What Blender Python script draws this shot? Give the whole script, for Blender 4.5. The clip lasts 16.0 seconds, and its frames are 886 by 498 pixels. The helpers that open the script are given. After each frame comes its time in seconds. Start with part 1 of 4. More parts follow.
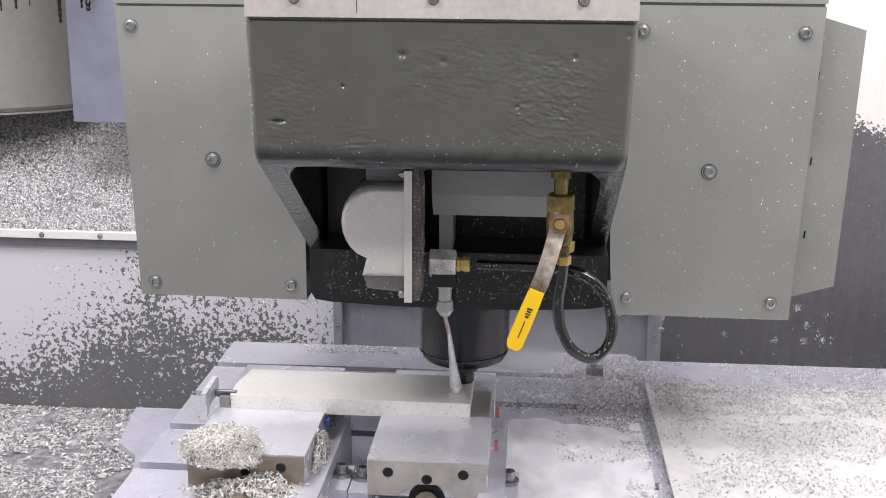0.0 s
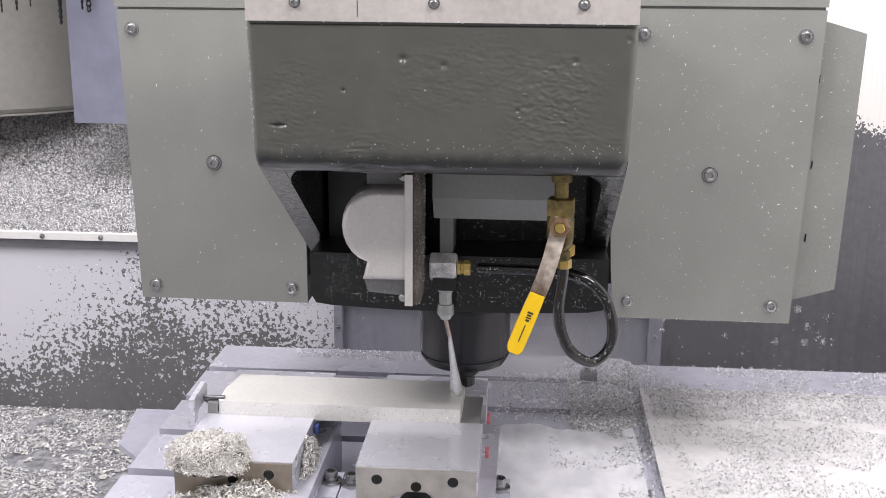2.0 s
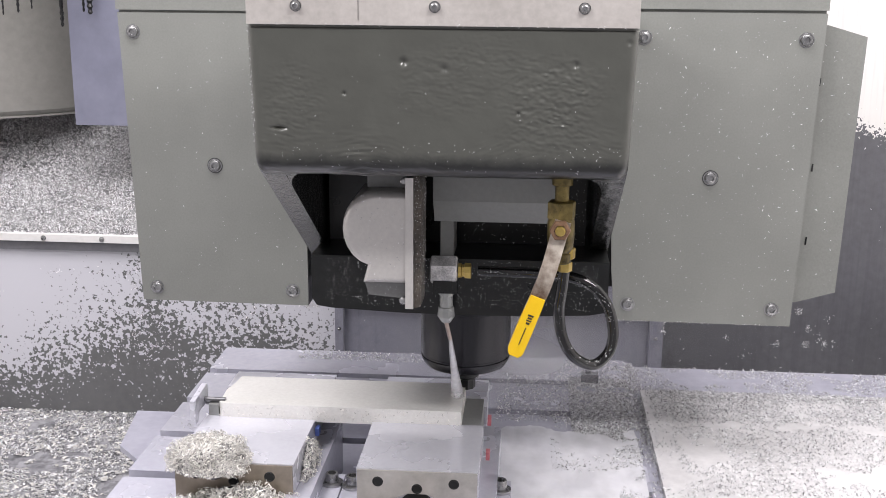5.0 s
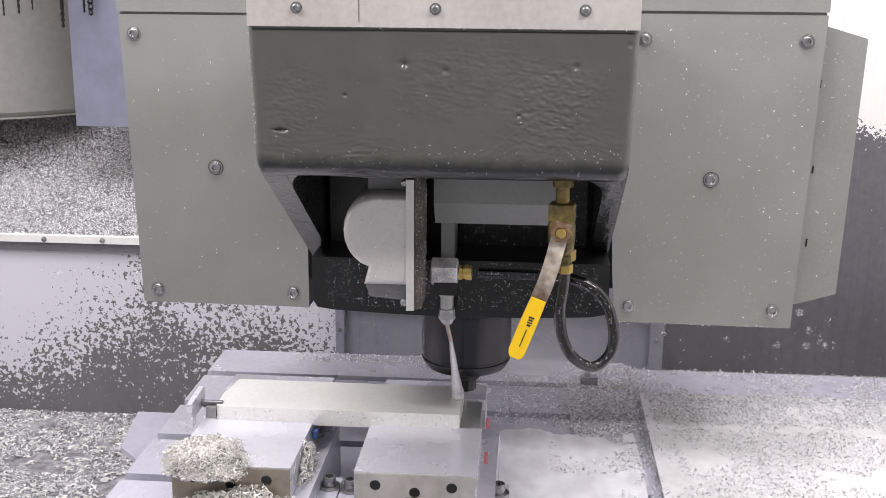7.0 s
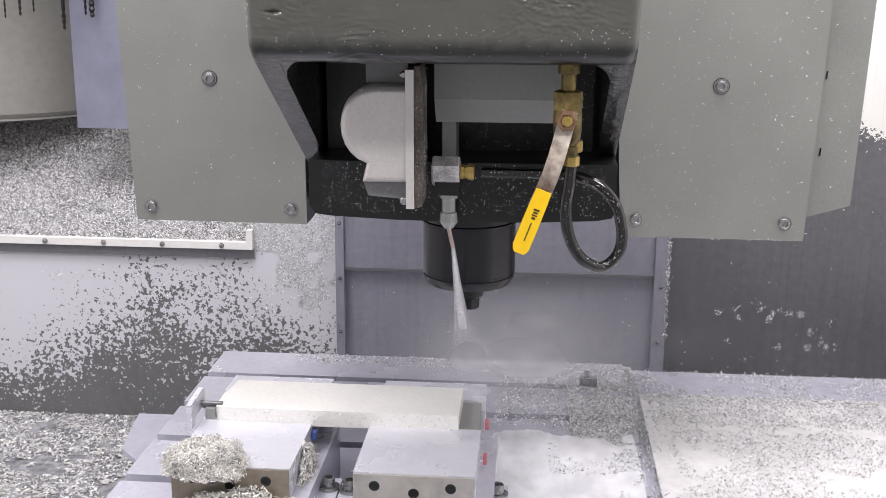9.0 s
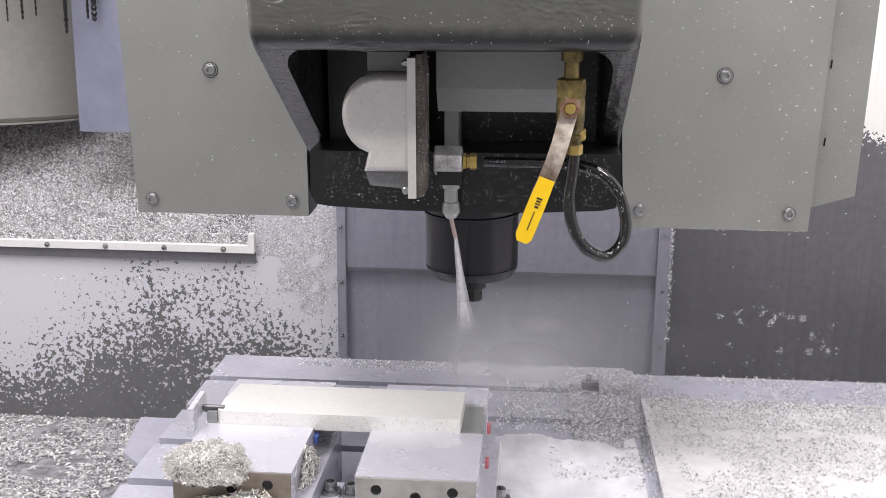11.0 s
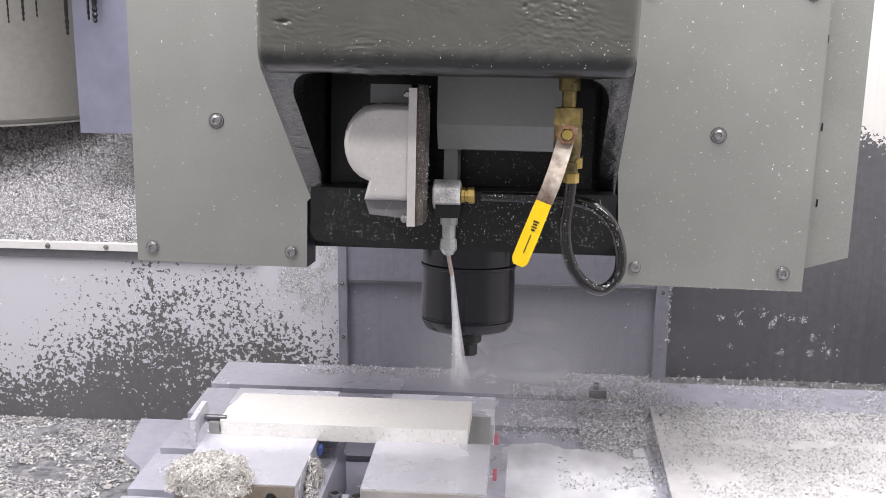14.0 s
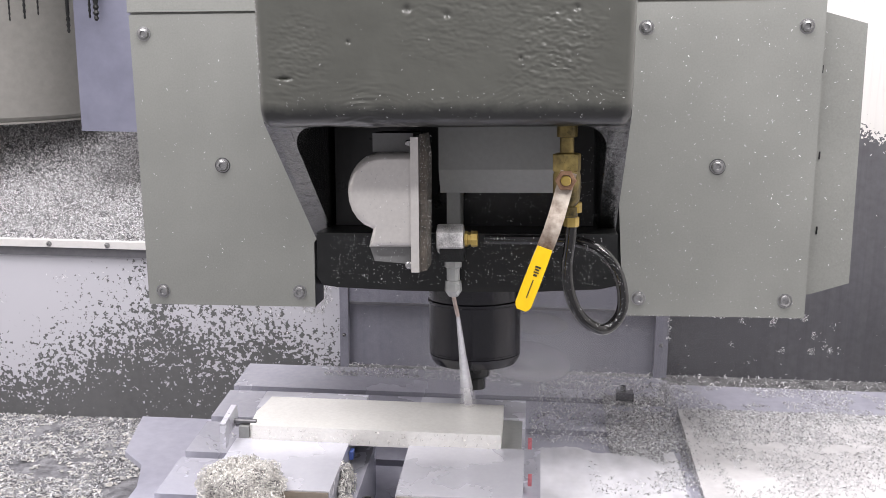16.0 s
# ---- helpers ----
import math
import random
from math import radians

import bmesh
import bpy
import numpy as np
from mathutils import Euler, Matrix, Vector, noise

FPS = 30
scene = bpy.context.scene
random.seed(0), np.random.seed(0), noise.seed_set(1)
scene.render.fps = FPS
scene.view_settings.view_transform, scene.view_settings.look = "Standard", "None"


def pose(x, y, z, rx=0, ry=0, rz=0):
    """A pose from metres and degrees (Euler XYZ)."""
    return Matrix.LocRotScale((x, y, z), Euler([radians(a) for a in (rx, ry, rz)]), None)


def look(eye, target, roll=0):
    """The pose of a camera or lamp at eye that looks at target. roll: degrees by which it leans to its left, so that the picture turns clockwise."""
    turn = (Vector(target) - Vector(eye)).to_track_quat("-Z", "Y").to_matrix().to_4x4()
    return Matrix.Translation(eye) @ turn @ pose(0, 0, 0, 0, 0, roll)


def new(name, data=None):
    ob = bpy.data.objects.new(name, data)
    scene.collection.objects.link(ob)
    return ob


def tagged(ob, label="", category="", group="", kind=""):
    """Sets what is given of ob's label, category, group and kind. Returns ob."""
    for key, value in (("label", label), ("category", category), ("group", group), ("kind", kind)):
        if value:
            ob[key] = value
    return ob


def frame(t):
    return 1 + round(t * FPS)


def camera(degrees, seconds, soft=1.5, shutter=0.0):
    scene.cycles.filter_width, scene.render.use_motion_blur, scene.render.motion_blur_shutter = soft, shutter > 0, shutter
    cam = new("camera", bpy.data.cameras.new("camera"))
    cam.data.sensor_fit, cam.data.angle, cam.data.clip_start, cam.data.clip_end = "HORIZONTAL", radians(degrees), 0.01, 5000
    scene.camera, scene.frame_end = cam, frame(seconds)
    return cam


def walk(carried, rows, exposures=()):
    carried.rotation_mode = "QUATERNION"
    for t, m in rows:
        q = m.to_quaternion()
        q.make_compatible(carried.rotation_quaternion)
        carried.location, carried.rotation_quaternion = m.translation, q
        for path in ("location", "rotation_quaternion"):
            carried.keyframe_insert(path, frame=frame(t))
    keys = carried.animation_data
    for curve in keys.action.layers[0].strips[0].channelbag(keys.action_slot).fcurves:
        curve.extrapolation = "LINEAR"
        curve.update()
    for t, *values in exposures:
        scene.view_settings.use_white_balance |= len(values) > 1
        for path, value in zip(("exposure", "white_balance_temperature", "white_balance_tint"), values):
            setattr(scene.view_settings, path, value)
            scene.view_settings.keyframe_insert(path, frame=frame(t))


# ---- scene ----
cam = camera(42.81, 16.0, soft=0.65)
CAMERA_ROWS = [
    (0, pose(0.5991, -1.7214, 0.5115, 75.543, -0.415, 4.478)),
    (0.5, pose(0.5991, -1.7214, 0.5115, 75.543, -0.415, 4.478)),
    (1, pose(0.5991, -1.7214, 0.5115, 75.555, -0.415, 4.478)),
    (1.5, pose(0.5991, -1.7214, 0.5115, 75.591, -0.415, 4.478)),
    (2, pose(0.5991, -1.7214, 0.5115, 75.611, -0.415, 4.506)),
    (2.5, pose(0.5991, -1.7214, 0.5115, 75.631, -0.415, 4.518)),
    (3, pose(0.5991, -1.7214, 0.5115, 75.639, -0.415, 4.518)),
    (3.5, pose(0.5991, -1.7214, 0.5115, 75.679, -0.415, 4.522)),
    (4, pose(0.5991, -1.7214, 0.5115, 75.679, -0.415, 4.526)),
    (6.5, pose(0.5991, -1.7214, 0.5115, 75.774, -0.415, 4.602)),
    (7, pose(0.5991, -1.7214, 0.5115, 75.770, -0.415, 4.586)),
    (7.5, pose(0.5991, -1.7214, 0.5115, 75.774, -0.415, 4.594)),
    (8, pose(0.5991, -1.7214, 0.5115, 75.811, -0.415, 4.606)),
    (8.5, pose(0.5991, -1.7214, 0.5115, 75.830, -0.415, 4.622)),
    (9, pose(0.5991, -1.7214, 0.5115, 75.862, -0.415, 4.638)),
    (11.5, pose(0.5991, -1.7214, 0.5115, 76.065, -0.415, 4.738)),
    (12, pose(0.5991, -1.7214, 0.5115, 76.065, -0.415, 4.722)),
    (12.5, pose(0.5991, -1.7214, 0.5115, 76.070, -0.415, 4.722)),
    (13, pose(0.5991, -1.7214, 0.5115, 76.125, -0.415, 4.765)),
    (13.5, pose(0.5991, -1.7214, 0.5115, 76.193, -0.415, 4.769)),
    (14, pose(0.5991, -1.7214, 0.5115, 76.125, -0.415, 4.765)),
    (14.5, pose(0.5991, -1.7214, 0.5115, 76.082, -0.415, 4.781)),
    (15, pose(0.5991, -1.7214, 0.5115, 76.062, -0.415, 4.738)),
    (15.5, pose(0.5991, -1.7214, 0.5115, 76.054, -0.415, 4.777)),
    (16, pose(0.5991, -1.7214, 0.5115, 76.026, -0.415, 4.822)),
]
walk(cam, CAMERA_ROWS)

# ---- where the head and the table go ----
HEAD_ROWS = [
    (0, pose(-0.0001, 0.0003, -0.0003, -0.04, 0.00, 0.04)),
    (0.5, pose(-0.0001, 0.0002, -0.0003, -0.04, -0.00, 0.04)),
    (1, pose(-0.0003, -0.0002, -0.0004, -0.03, 0.00, 0.03)),
    (1.5, pose(0.0001, 0.0003, -0.0028, -0.06, -0.03, 0.03)),
    (2, pose(0.0003, 0.0010, -0.0033, -0.05, -0.00, -0.01)),
    (2.5, pose(-0.0007, 0.0007, -0.0026, -0.05, -0.01, 0.03)),
    (3, pose(-0.0003, 0.0011, -0.0032, -0.07, 0.01, -0.03)),
    (3.5, pose(-0.0004, 0.0014, -0.0025, -0.02, 0.01, -0.03)),
    (4, pose(-0.0004, 0.0016, -0.0031, -0.06, 0.02, -0.02)),
    (6.5, pose(0.0001, 0.0025, -0.0058, -0.05, 0.01, -0.03)),
    (7, pose(-0.0000, 0.0021, -0.0057, -0.06, 0.01, -0.02)),
    (7.5, pose(0.0003, 0.0017, 0.0030, -0.01, 0.03, -0.07)),
    (8, pose(0.0012, -0.0052, 0.0476, 0.36, -0.08, 0.01)),
    (8.5, pose(0.0007, -0.0102, 0.0907, 0.63, -0.08, 0.03)),
    (9, pose(0.0016, -0.0164, 0.1380, 1.09, -0.22, -0.04)),
    (9.2, pose(0.0018, -0.0182, 0.1530, 1.20, -0.26, -0.04)),
    (9.5, pose(0.0022, -0.0195, 0.1570, 1.36, -0.30, -0.04)),
    (11.0, pose(0.0028, -0.0211, 0.1570, 1.36, -0.38, -0.04)),
    (11.5, pose(0.0028, -0.0211, 0.1563, 1.22, -0.38, -0.04)),
    (12, pose(0.0009, -0.0228, 0.1476, -0.74, -0.09, -0.06)),
    (12.5, pose(0.0006, -0.0233, 0.1393, -2.48, 0.11, -0.14)),
    (13, pose(-0.0007, -0.0284, 0.1286, -4.60, 0.27, -0.12)),
    (13.5, pose(-0.0010, -0.0288, 0.1204, -5.85, 0.35, -0.14)),
    (14, pose(-0.0015, -0.0238, 0.0811, -6.06, 0.37, -0.20)),
    (14.5, pose(-0.0008, -0.0180, 0.0379, -6.21, 0.47, -0.27)),
    (15, pose(-0.0018, -0.0134, 0.0190, -6.37, 0.46, -0.26)),
    (15.5, pose(0.0016, -0.0130, 0.0132, -6.43, -0.32, -0.28)),
    (16, pose(0.0061, -0.0114, 0.0027, -6.23, -1.33, -0.26)),
]
TABLE_ROWS = [
    (0, 0., 0.),
    (0.5, -0.0067, -0.0099),
    (1, -0.0146, -0.0219),
    (1.5, -0.0169, -0.0221),
    (2, -0.0124, -0.0177),
    (2.5, -0.0047, -0.0065),
    (3, 0.0001, 0.0005),
    (3.5, -0.0072, -0.0106),
    (4, -0.0152, -0.0224),
    (4.4, -0.0178, -0.0222),
    (5, -0.0125, -0.0175),
    (5.5, -0.005, -0.0065),
    (6, 0.0, 0.0),
    (6.5, -0.0085, -0.0134),
    (7, -0.0153, -0.0247),
    (7.5, -0.0175, -0.0229),
    (8, -0.0172, -0.0221),
    (8.5, -0.0178, -0.0212),
    (9, -0.018, -0.022),
    (11.5, -0.0175, -0.0225),
    (12, -0.0156, -0.032),
    (12.5, -0.0117, -0.042),
    (13, -0.0093, -0.0527),
    (13.5, -0.0069, -0.0586),
    (14, -0.007, -0.0529),
    (14.5, -0.0062, -0.0499),
    (15, -0.0058, -0.0477),
    (15.5, 0.0128, -0.0599),
    (16, 0.0368, -0.0702),
]

# lower edge of the sliding way cover: it follows the head at half its travel
COVER_ROWS = [(0, -0.203), (6.5, -0.206), (7.3, -0.204), (8, -0.168), (8.5, -0.138), (9, -0.124), (9.5, -0.116), (11.5, -0.115), (12.5, -0.129), (13.5, -0.137), (14.5, -0.155), (15, -0.182), (16, -0.193)]

# ---- light ----
world = bpy.data.worlds.new("shop_light")
scene.world = world
world.use_nodes = True
world.node_tree.nodes["Background"].inputs["Color"].default_value = (1.0, 0.96, 1.02, 1)
world.node_tree.nodes["Background"].inputs["Strength"].default_value = 0.44


def area(name, m, sx, sy, watts, color):
    lamp = bpy.data.lights.new(name, "AREA")
    lamp.shape, lamp.size, lamp.size_y, lamp.energy, lamp.color = "RECTANGLE", sx, sy, watts, color
    ob = new(name, lamp)
    ob.matrix_basis = m
    return ob


area("roof_light", look((0.3, -0.25, 1.86), (0.3, -0.1, 0.0)), 2.4, 1.3, 77, (1.0, 0.955, 1.0))
area("work_light_left", look((-0.35, -1.2, 1.25), (0.2, 0.4, -0.2)), 0.5, 0.07, 9.5, (1.0, 0.965, 0.98))
area("work_light_right", look((1.15, -1.2, 1.25), (0.9, 0.4, -0.2)), 0.5, 0.07, 9.5, (1.0, 0.965, 0.98))
scene.view_settings.exposure = 0.27


# ---- materials ----
def node(nt, kind, **inputs):
    n = nt.nodes.new(kind)
    for k, v in inputs.items():
        n.inputs[k.replace("_", " ")].default_value = v
    return n


def mat(name, a, b, rough=(0.4, 0.6), metal=0.0, scale=40.0, big=5.0, bump=0.1, bscale=None, spec=0.5, dist=0.001, coat=0.0,
        specks=0.0, speck_color=(0.8, 0.8, 0.8), speck_scale=300.0):
    """Two colours mixed by noise at two scales, roughness by noise, fine relief, and small bright specks."""
    m = bpy.data.materials.new(name)
    m.use_nodes = True
    nt = m.node_tree
    p = nt.nodes["Principled BSDF"]
    co = nt.nodes.new("ShaderNodeTexCoord")
    n1 = node(nt, "ShaderNodeTexNoise", Scale=scale, Detail=6.0, Roughness=0.6)
    n2 = node(nt, "ShaderNodeTexNoise", Scale=big, Detail=4.0, Roughness=0.55)
    for n in (n1, n2):
        nt.links.new(co.outputs["Object"], n.inputs["Vector"])
    add = nt.nodes.new("ShaderNodeMath")
    add.operation = "ADD"
    nt.links.new(n1.outputs["Fac"], add.inputs[0])
    nt.links.new(n2.outputs["Fac"], add.inputs[1])
    ramp = nt.nodes.new("ShaderNodeMapRange")
    ramp.inputs["From Min"].default_value, ramp.inputs["From Max"].default_value = 0.7, 1.3
    nt.links.new(add.outputs[0], ramp.inputs["Value"])
    mix = nt.nodes.new("ShaderNodeMix")
    mix.data_type = "RGBA"
    mix.inputs["A"].default_value, mix.inputs["B"].default_value = (*a, 1), (*b, 1)
    nt.links.new(ramp.outputs[0], mix.inputs["Factor"])
    color = mix.outputs["Result"]
    if specks:
        v = node(nt, "ShaderNodeTexVoronoi", Scale=speck_scale)
        nt.links.new(co.outputs["Object"], v.inputs["Vector"])
        lt = nt.nodes.new("ShaderNodeMath")
        lt.operation = "LESS_THAN"
        lt.inputs[1].default_value = specks
        nt.links.new(v.outputs["Distance"], lt.inputs[0])
        sm = nt.nodes.new("ShaderNodeMix")
        sm.data_type = "RGBA"
        sm.inputs["B"].default_value = (*speck_color, 1)
        nt.links.new(lt.outputs[0], sm.inputs["Factor"])
        nt.links.new(color, sm.inputs["A"])
        color = sm.outputs["Result"]
    nt.links.new(color, p.inputs["Base Color"])
    rr = nt.nodes.new("ShaderNodeMapRange")
    rr.inputs["To Min"].default_value, rr.inputs["To Max"].default_value = rough
    nt.links.new(n2.outputs["Fac"], rr.inputs["Value"])
    nt.links.new(rr.outputs[0], p.inputs["Roughness"])
    p.inputs["Metallic"].default_value = metal
    p.inputs["Specular IOR Level"].default_value = spec
    p.inputs["Coat Weight"].default_value = coat
    p.inputs["Coat Roughness"].default_value = 0.15
    if bump:
        nb = node(nt, "ShaderNodeTexNoise", Scale=bscale or scale, Detail=5.0)
        nt.links.new(co.outputs["Object"], nb.inputs["Vector"])
        bp = node(nt, "ShaderNodeBump", Strength=bump, Distance=dist)
        nt.links.new(nb.outputs["Fac"], bp.inputs["Height"])
        nt.links.new(bp.outputs[0], p.inputs["Normal"])
    return m


def splash_mat(name, paint, residue, level, spread, lo, hi, lean, wet=0.35, edge=None, fray=None):
    """Painted sheet with a crust of fine chips above an uneven line: level is its height, spread how far it frays."""
    m = mat(name, paint[0], paint[1], (wet, wet + 0.2), 0.0, 60, 3, 0.05)
    nt = m.node_tree
    p = nt.nodes["Principled BSDF"]
    base = p.inputs["Base Color"].links[0].from_socket
    co = nt.nodes.new("ShaderNodeTexCoord")
    sep = nt.nodes.new("ShaderNodeSeparateXYZ")
    nt.links.new(co.outputs["Object"], sep.inputs[0])
    big = node(nt, "ShaderNodeTexNoise", Scale=lo, Detail=3.0)
    fine = node(nt, "ShaderNodeTexNoise", Scale=hi, Detail=1.5, Roughness=0.5)
    for n in (big, fine):
        nt.links.new(co.outputs["Object"], n.inputs["Vector"])

    def math_node(op, x, y):
        n = nt.nodes.new("ShaderNodeMath")
        n.operation = op
        for k, v in enumerate((x, y)):
            if isinstance(v, (int, float)):
                n.inputs[k].default_value = v
            else:
                nt.links.new(v, n.inputs[k])
        return n.outputs[0]

    def along(points):
        """A height that changes along the wall: stops of (x, value), carried by a ramp over 2 m."""
        pos = nt.nodes.new("ShaderNodeMapRange")
        pos.inputs["From Min"].default_value, pos.inputs["From Max"].default_value = -1.0, 1.0
        nt.links.new(sep.outputs["X"], pos.inputs["Value"])
        ramp = nt.nodes.new("ShaderNodeValToRGB")
        ramp.color_ramp.interpolation = "EASE"
        for k, (x, v) in enumerate(points):
            e = ramp.color_ramp.elements[k] if k < 2 else ramp.color_ramp.elements.new((x + 1) / 2)
            e.position, e.color = (x + 1) / 2, (v, v, v, 1)
        nt.links.new(pos.outputs[0], ramp.inputs[0])
        return ramp.outputs["Color"]

    z = math_node("ADD", sep.outputs["Z"], math_node("MULTIPLY", sep.outputs["X"], lean))
    if edge:
        low = math_node("SUBTRACT", along(edge), 0.5)
        h = math_node("DIVIDE", math_node("SUBTRACT", z, low), along(fray))
    else:
        h = math_node("DIVIDE", math_node("SUBTRACT", z, level), spread)
    tiny = node(nt, "ShaderNodeTexNoise", Scale=hi * 2.3, Detail=1.5, Roughness=0.5)
    nt.links.new(co.outputs["Object"], tiny.inputs["Vector"])
    w = math_node("ADD", math_node("MULTIPLY", math_node("SUBTRACT", big.outputs["Fac"], 0.5), 2.6),
                  math_node("MULTIPLY", math_node("SUBTRACT", fine.outputs["Fac"], 0.5), 5.0))
    w = math_node("ADD", w, math_node("MULTIPLY", math_node("SUBTRACT", tiny.outputs["Fac"], 0.5), 3.2))
    on = nt.nodes.new("ShaderNodeMapRange")
    on.inputs["From Min"].default_value, on.inputs["From Max"].default_value = -0.12, 0.12
    nt.links.new(math_node("ADD", h, w), on.inputs["Value"])
    sm = nt.nodes.new("ShaderNodeMix")
    sm.data_type = "RGBA"
    sm.inputs["B"].default_value = (*residue, 1)
    nt.links.new(on.outputs[0], sm.inputs["Factor"])
    nt.links.new(base, sm.inputs["A"])
    nt.links.new(sm.outputs["Result"], p.inputs["Base Color"])
    return m


PANEL = mat("grey_sheet_paint", (0.185, 0.19, 0.175), (0.235, 0.241, 0.222), (0.34, 0.52), 0, 420, 7, 0.06, 900, specks=0.05, speck_scale=260, speck_color=(0.30, 0.31, 0.30))
# Black paint; also carries the shade of the nose cavity, flange gap and bore.
BLACK = mat("black_paint_and_shade", (0.006, 0.0065, 0.0065), (0.014, 0.015, 0.015), (0.18, 0.42), 0, 60, 8, 0.3, 90, spec=0.36)
# Wet cast paint with the shade of its downward faces in the colour.
LIP = mat("wet_shaded_cast_rim", (0.008, 0.009, 0.009), (0.022, 0.023, 0.022), (0.16, 0.34), 0, 55, 9, 0.9, 85, dist=0.005, spec=0.5, coat=0.4)
# Silver paint darkened for foot and shoulder: recess shade held in the colour.
SILVERSHADE = mat("silver_paint_in_shade", (0.15, 0.152, 0.15), (0.20, 0.202, 0.20), (0.3, 0.45), 0.1, 150, 8, 0.06)
RUST = mat("brown_stained_nut", (0.14, 0.075, 0.045), (0.34, 0.21, 0.13), (0.35, 0.55), 0.5, 200, 60, 0.2)
DARKSTEEL = mat("dark_oiled_steel", (0.08, 0.08, 0.085), (0.15, 0.15, 0.155), (0.25, 0.4), 0.6, 120, 20, 0.1)
UPPER = mat("bare_grey_plate", (0.40, 0.375, 0.35), (0.54, 0.51, 0.48), (0.35, 0.5), 0.2, 120, 9, 0.1)
STEEL = mat("bright_steel", (0.24, 0.24, 0.24), (0.42, 0.42, 0.42), (0.18, 0.36), 0.9, 200, 20, 0.08)
WETSTEEL = mat("ground_table_iron", (0.50, 0.50, 0.57), (0.60, 0.60, 0.66), (0.16, 0.36), 0.3, 90, 7, 0.06)
JAW = mat("ground_jaw_steel", (0.64, 0.64, 0.70), (0.72, 0.72, 0.77), (0.2, 0.36), 0.35, 150, 10, 0.05)
JAWFRONT = mat("oiled_jaw_front", (0.22, 0.19, 0.15), (0.36, 0.31, 0.25), (0.3, 0.5), 0.6, 60, 12, 0.15)
JAWGREY = mat("grey_jaw_front", (0.34, 0.325, 0.30), (0.52, 0.50, 0.47), (0.3, 0.5), 0.35, 60, 12, 0.15)
ALU = mat("milled_aluminium", (0.78, 0.77, 0.73), (0.90, 0.89, 0.85), (0.25, 0.45), 0.25, 200, 6, 0.06)
SILVER = mat("silver_motor_paint", (0.54, 0.52, 0.50), (0.63, 0.61, 0.58), (0.26, 0.38), 0.4, 200, 8, 0.05)
BOXGREY = mat("grey_box_paint", (0.225, 0.23, 0.222), (0.27, 0.275, 0.268), (0.35, 0.5), 0, 150, 8, 0.06)
CRUST = mat("chip_crusted_iron", (0.02, 0.018, 0.016), (0.13, 0.11, 0.09), (0.4, 0.7), 0.2, 260, 30, 0.6, 320, dist=0.002, specks=0.16, speck_scale=420)
BRASS = mat("dull_brass", (0.38, 0.27, 0.07), (0.58, 0.44, 0.16), (0.28, 0.45), 0.85, 120, 25, 0.2)
DIRTYBRASS = mat("dirty_brass", (0.006, 0.005, 0.003), (0.30, 0.23, 0.08), (0.25, 0.55), 0.6, 70, 24, 0.5, specks=0.13, speck_scale=420, speck_color=(0.02, 0.017, 0.01))
NUT = mat("speckled_nickel", (0.30, 0.30, 0.30), (0.92, 0.91, 0.90), (0.25, 0.5), 0.2, 700, 60, 0.4, 700)
RUBBER = mat("black_hose_rubber", (0.003, 0.003, 0.003), (0.008, 0.008, 0.008), (0.05, 0.13), 0, 120, 20, 0.12, 160, spec=0.5, coat=0.25, specks=0.08, speck_scale=300)
YELLOW = mat("yellow_vinyl_grip", (0.85, 0.52, 0.0), (0.92, 0.60, 0.01), (0.3, 0.42), 0, 120, 20, 0.05)
INK = mat("dark_print", (0.03, 0.025, 0.01), (0.05, 0.04, 0.02), (0.5, 0.6), 0, 100, 10, 0)
LEVER = mat("rust_stained_lever", (0.10, 0.06, 0.04), (0.55, 0.50, 0.43), (0.4, 0.6), 0.45, 70, 22, 0.25)
NOZZLE = mat("clear_grey_nozzle", (0.30, 0.31, 0.30), (0.42, 0.43, 0.42), (0.2, 0.35), 0.2, 90, 20, 0.1)
COPPER = mat("copper_tube", (0.30, 0.24, 0.21), (0.42, 0.35, 0.31), (0.3, 0.4), 0.8, 90, 20, 0.05)
NOSE = mat("black_spindle_nose", (0.006, 0.006, 0.010), (0.013, 0.013, 0.017), (0.16, 0.3), 0.2, 70, 9, 0.05)
WALLGREY = mat("blue_grey_cover", (0.20, 0.20, 0.24), (0.275, 0.275, 0.322), (0.22, 0.46), 0, 60, 4, 0.08)
WALLDARK = mat("dark_wet_cover", (0.10, 0.10, 0.11), (0.145, 0.145, 0.155), (0.2, 0.42), 0, 70, 4, 0.1)
WALLWHITE = mat("white_enclosure_paint", (0.66, 0.65, 0.63), (0.74, 0.73, 0.71), (0.4, 0.55), 0, 90, 3, 0.05)
BEIGE = mat("warm_grey_drum", (0.185, 0.18, 0.165), (0.235, 0.23, 0.21), (0.3, 0.5), 0, 60, 3, 0.04)
BLUE = mat("blue_grey_door", (0.15, 0.155, 0.205), (0.20, 0.205, 0.265), (0.25, 0.45), 0, 25, 5, 0.04)
LEFTWALL = splash_mat("splashed_left_wall", ((0.108, 0.110, 0.111), (0.145, 0.147, 0.148)), (0.575, 0.575, 0.615), -0.274, 0.17, 9, 98, 0.0, 0.3,
                      edge=[(-1.0, 0.08), (-0.55, 0.115), (-0.44, 0.165), (-0.33, 0.225), (-0.22, 0.255), (0.0, 0.235), (0.1, 0.205), (0.187, 0.185)],
                      fray=[(-1.0, 0.07), (-0.50, 0.09), (-0.38, 0.13), (-0.26, 0.18), (-0.05, 0.17), (0.06, 0.08), (0.187, 0.07)])
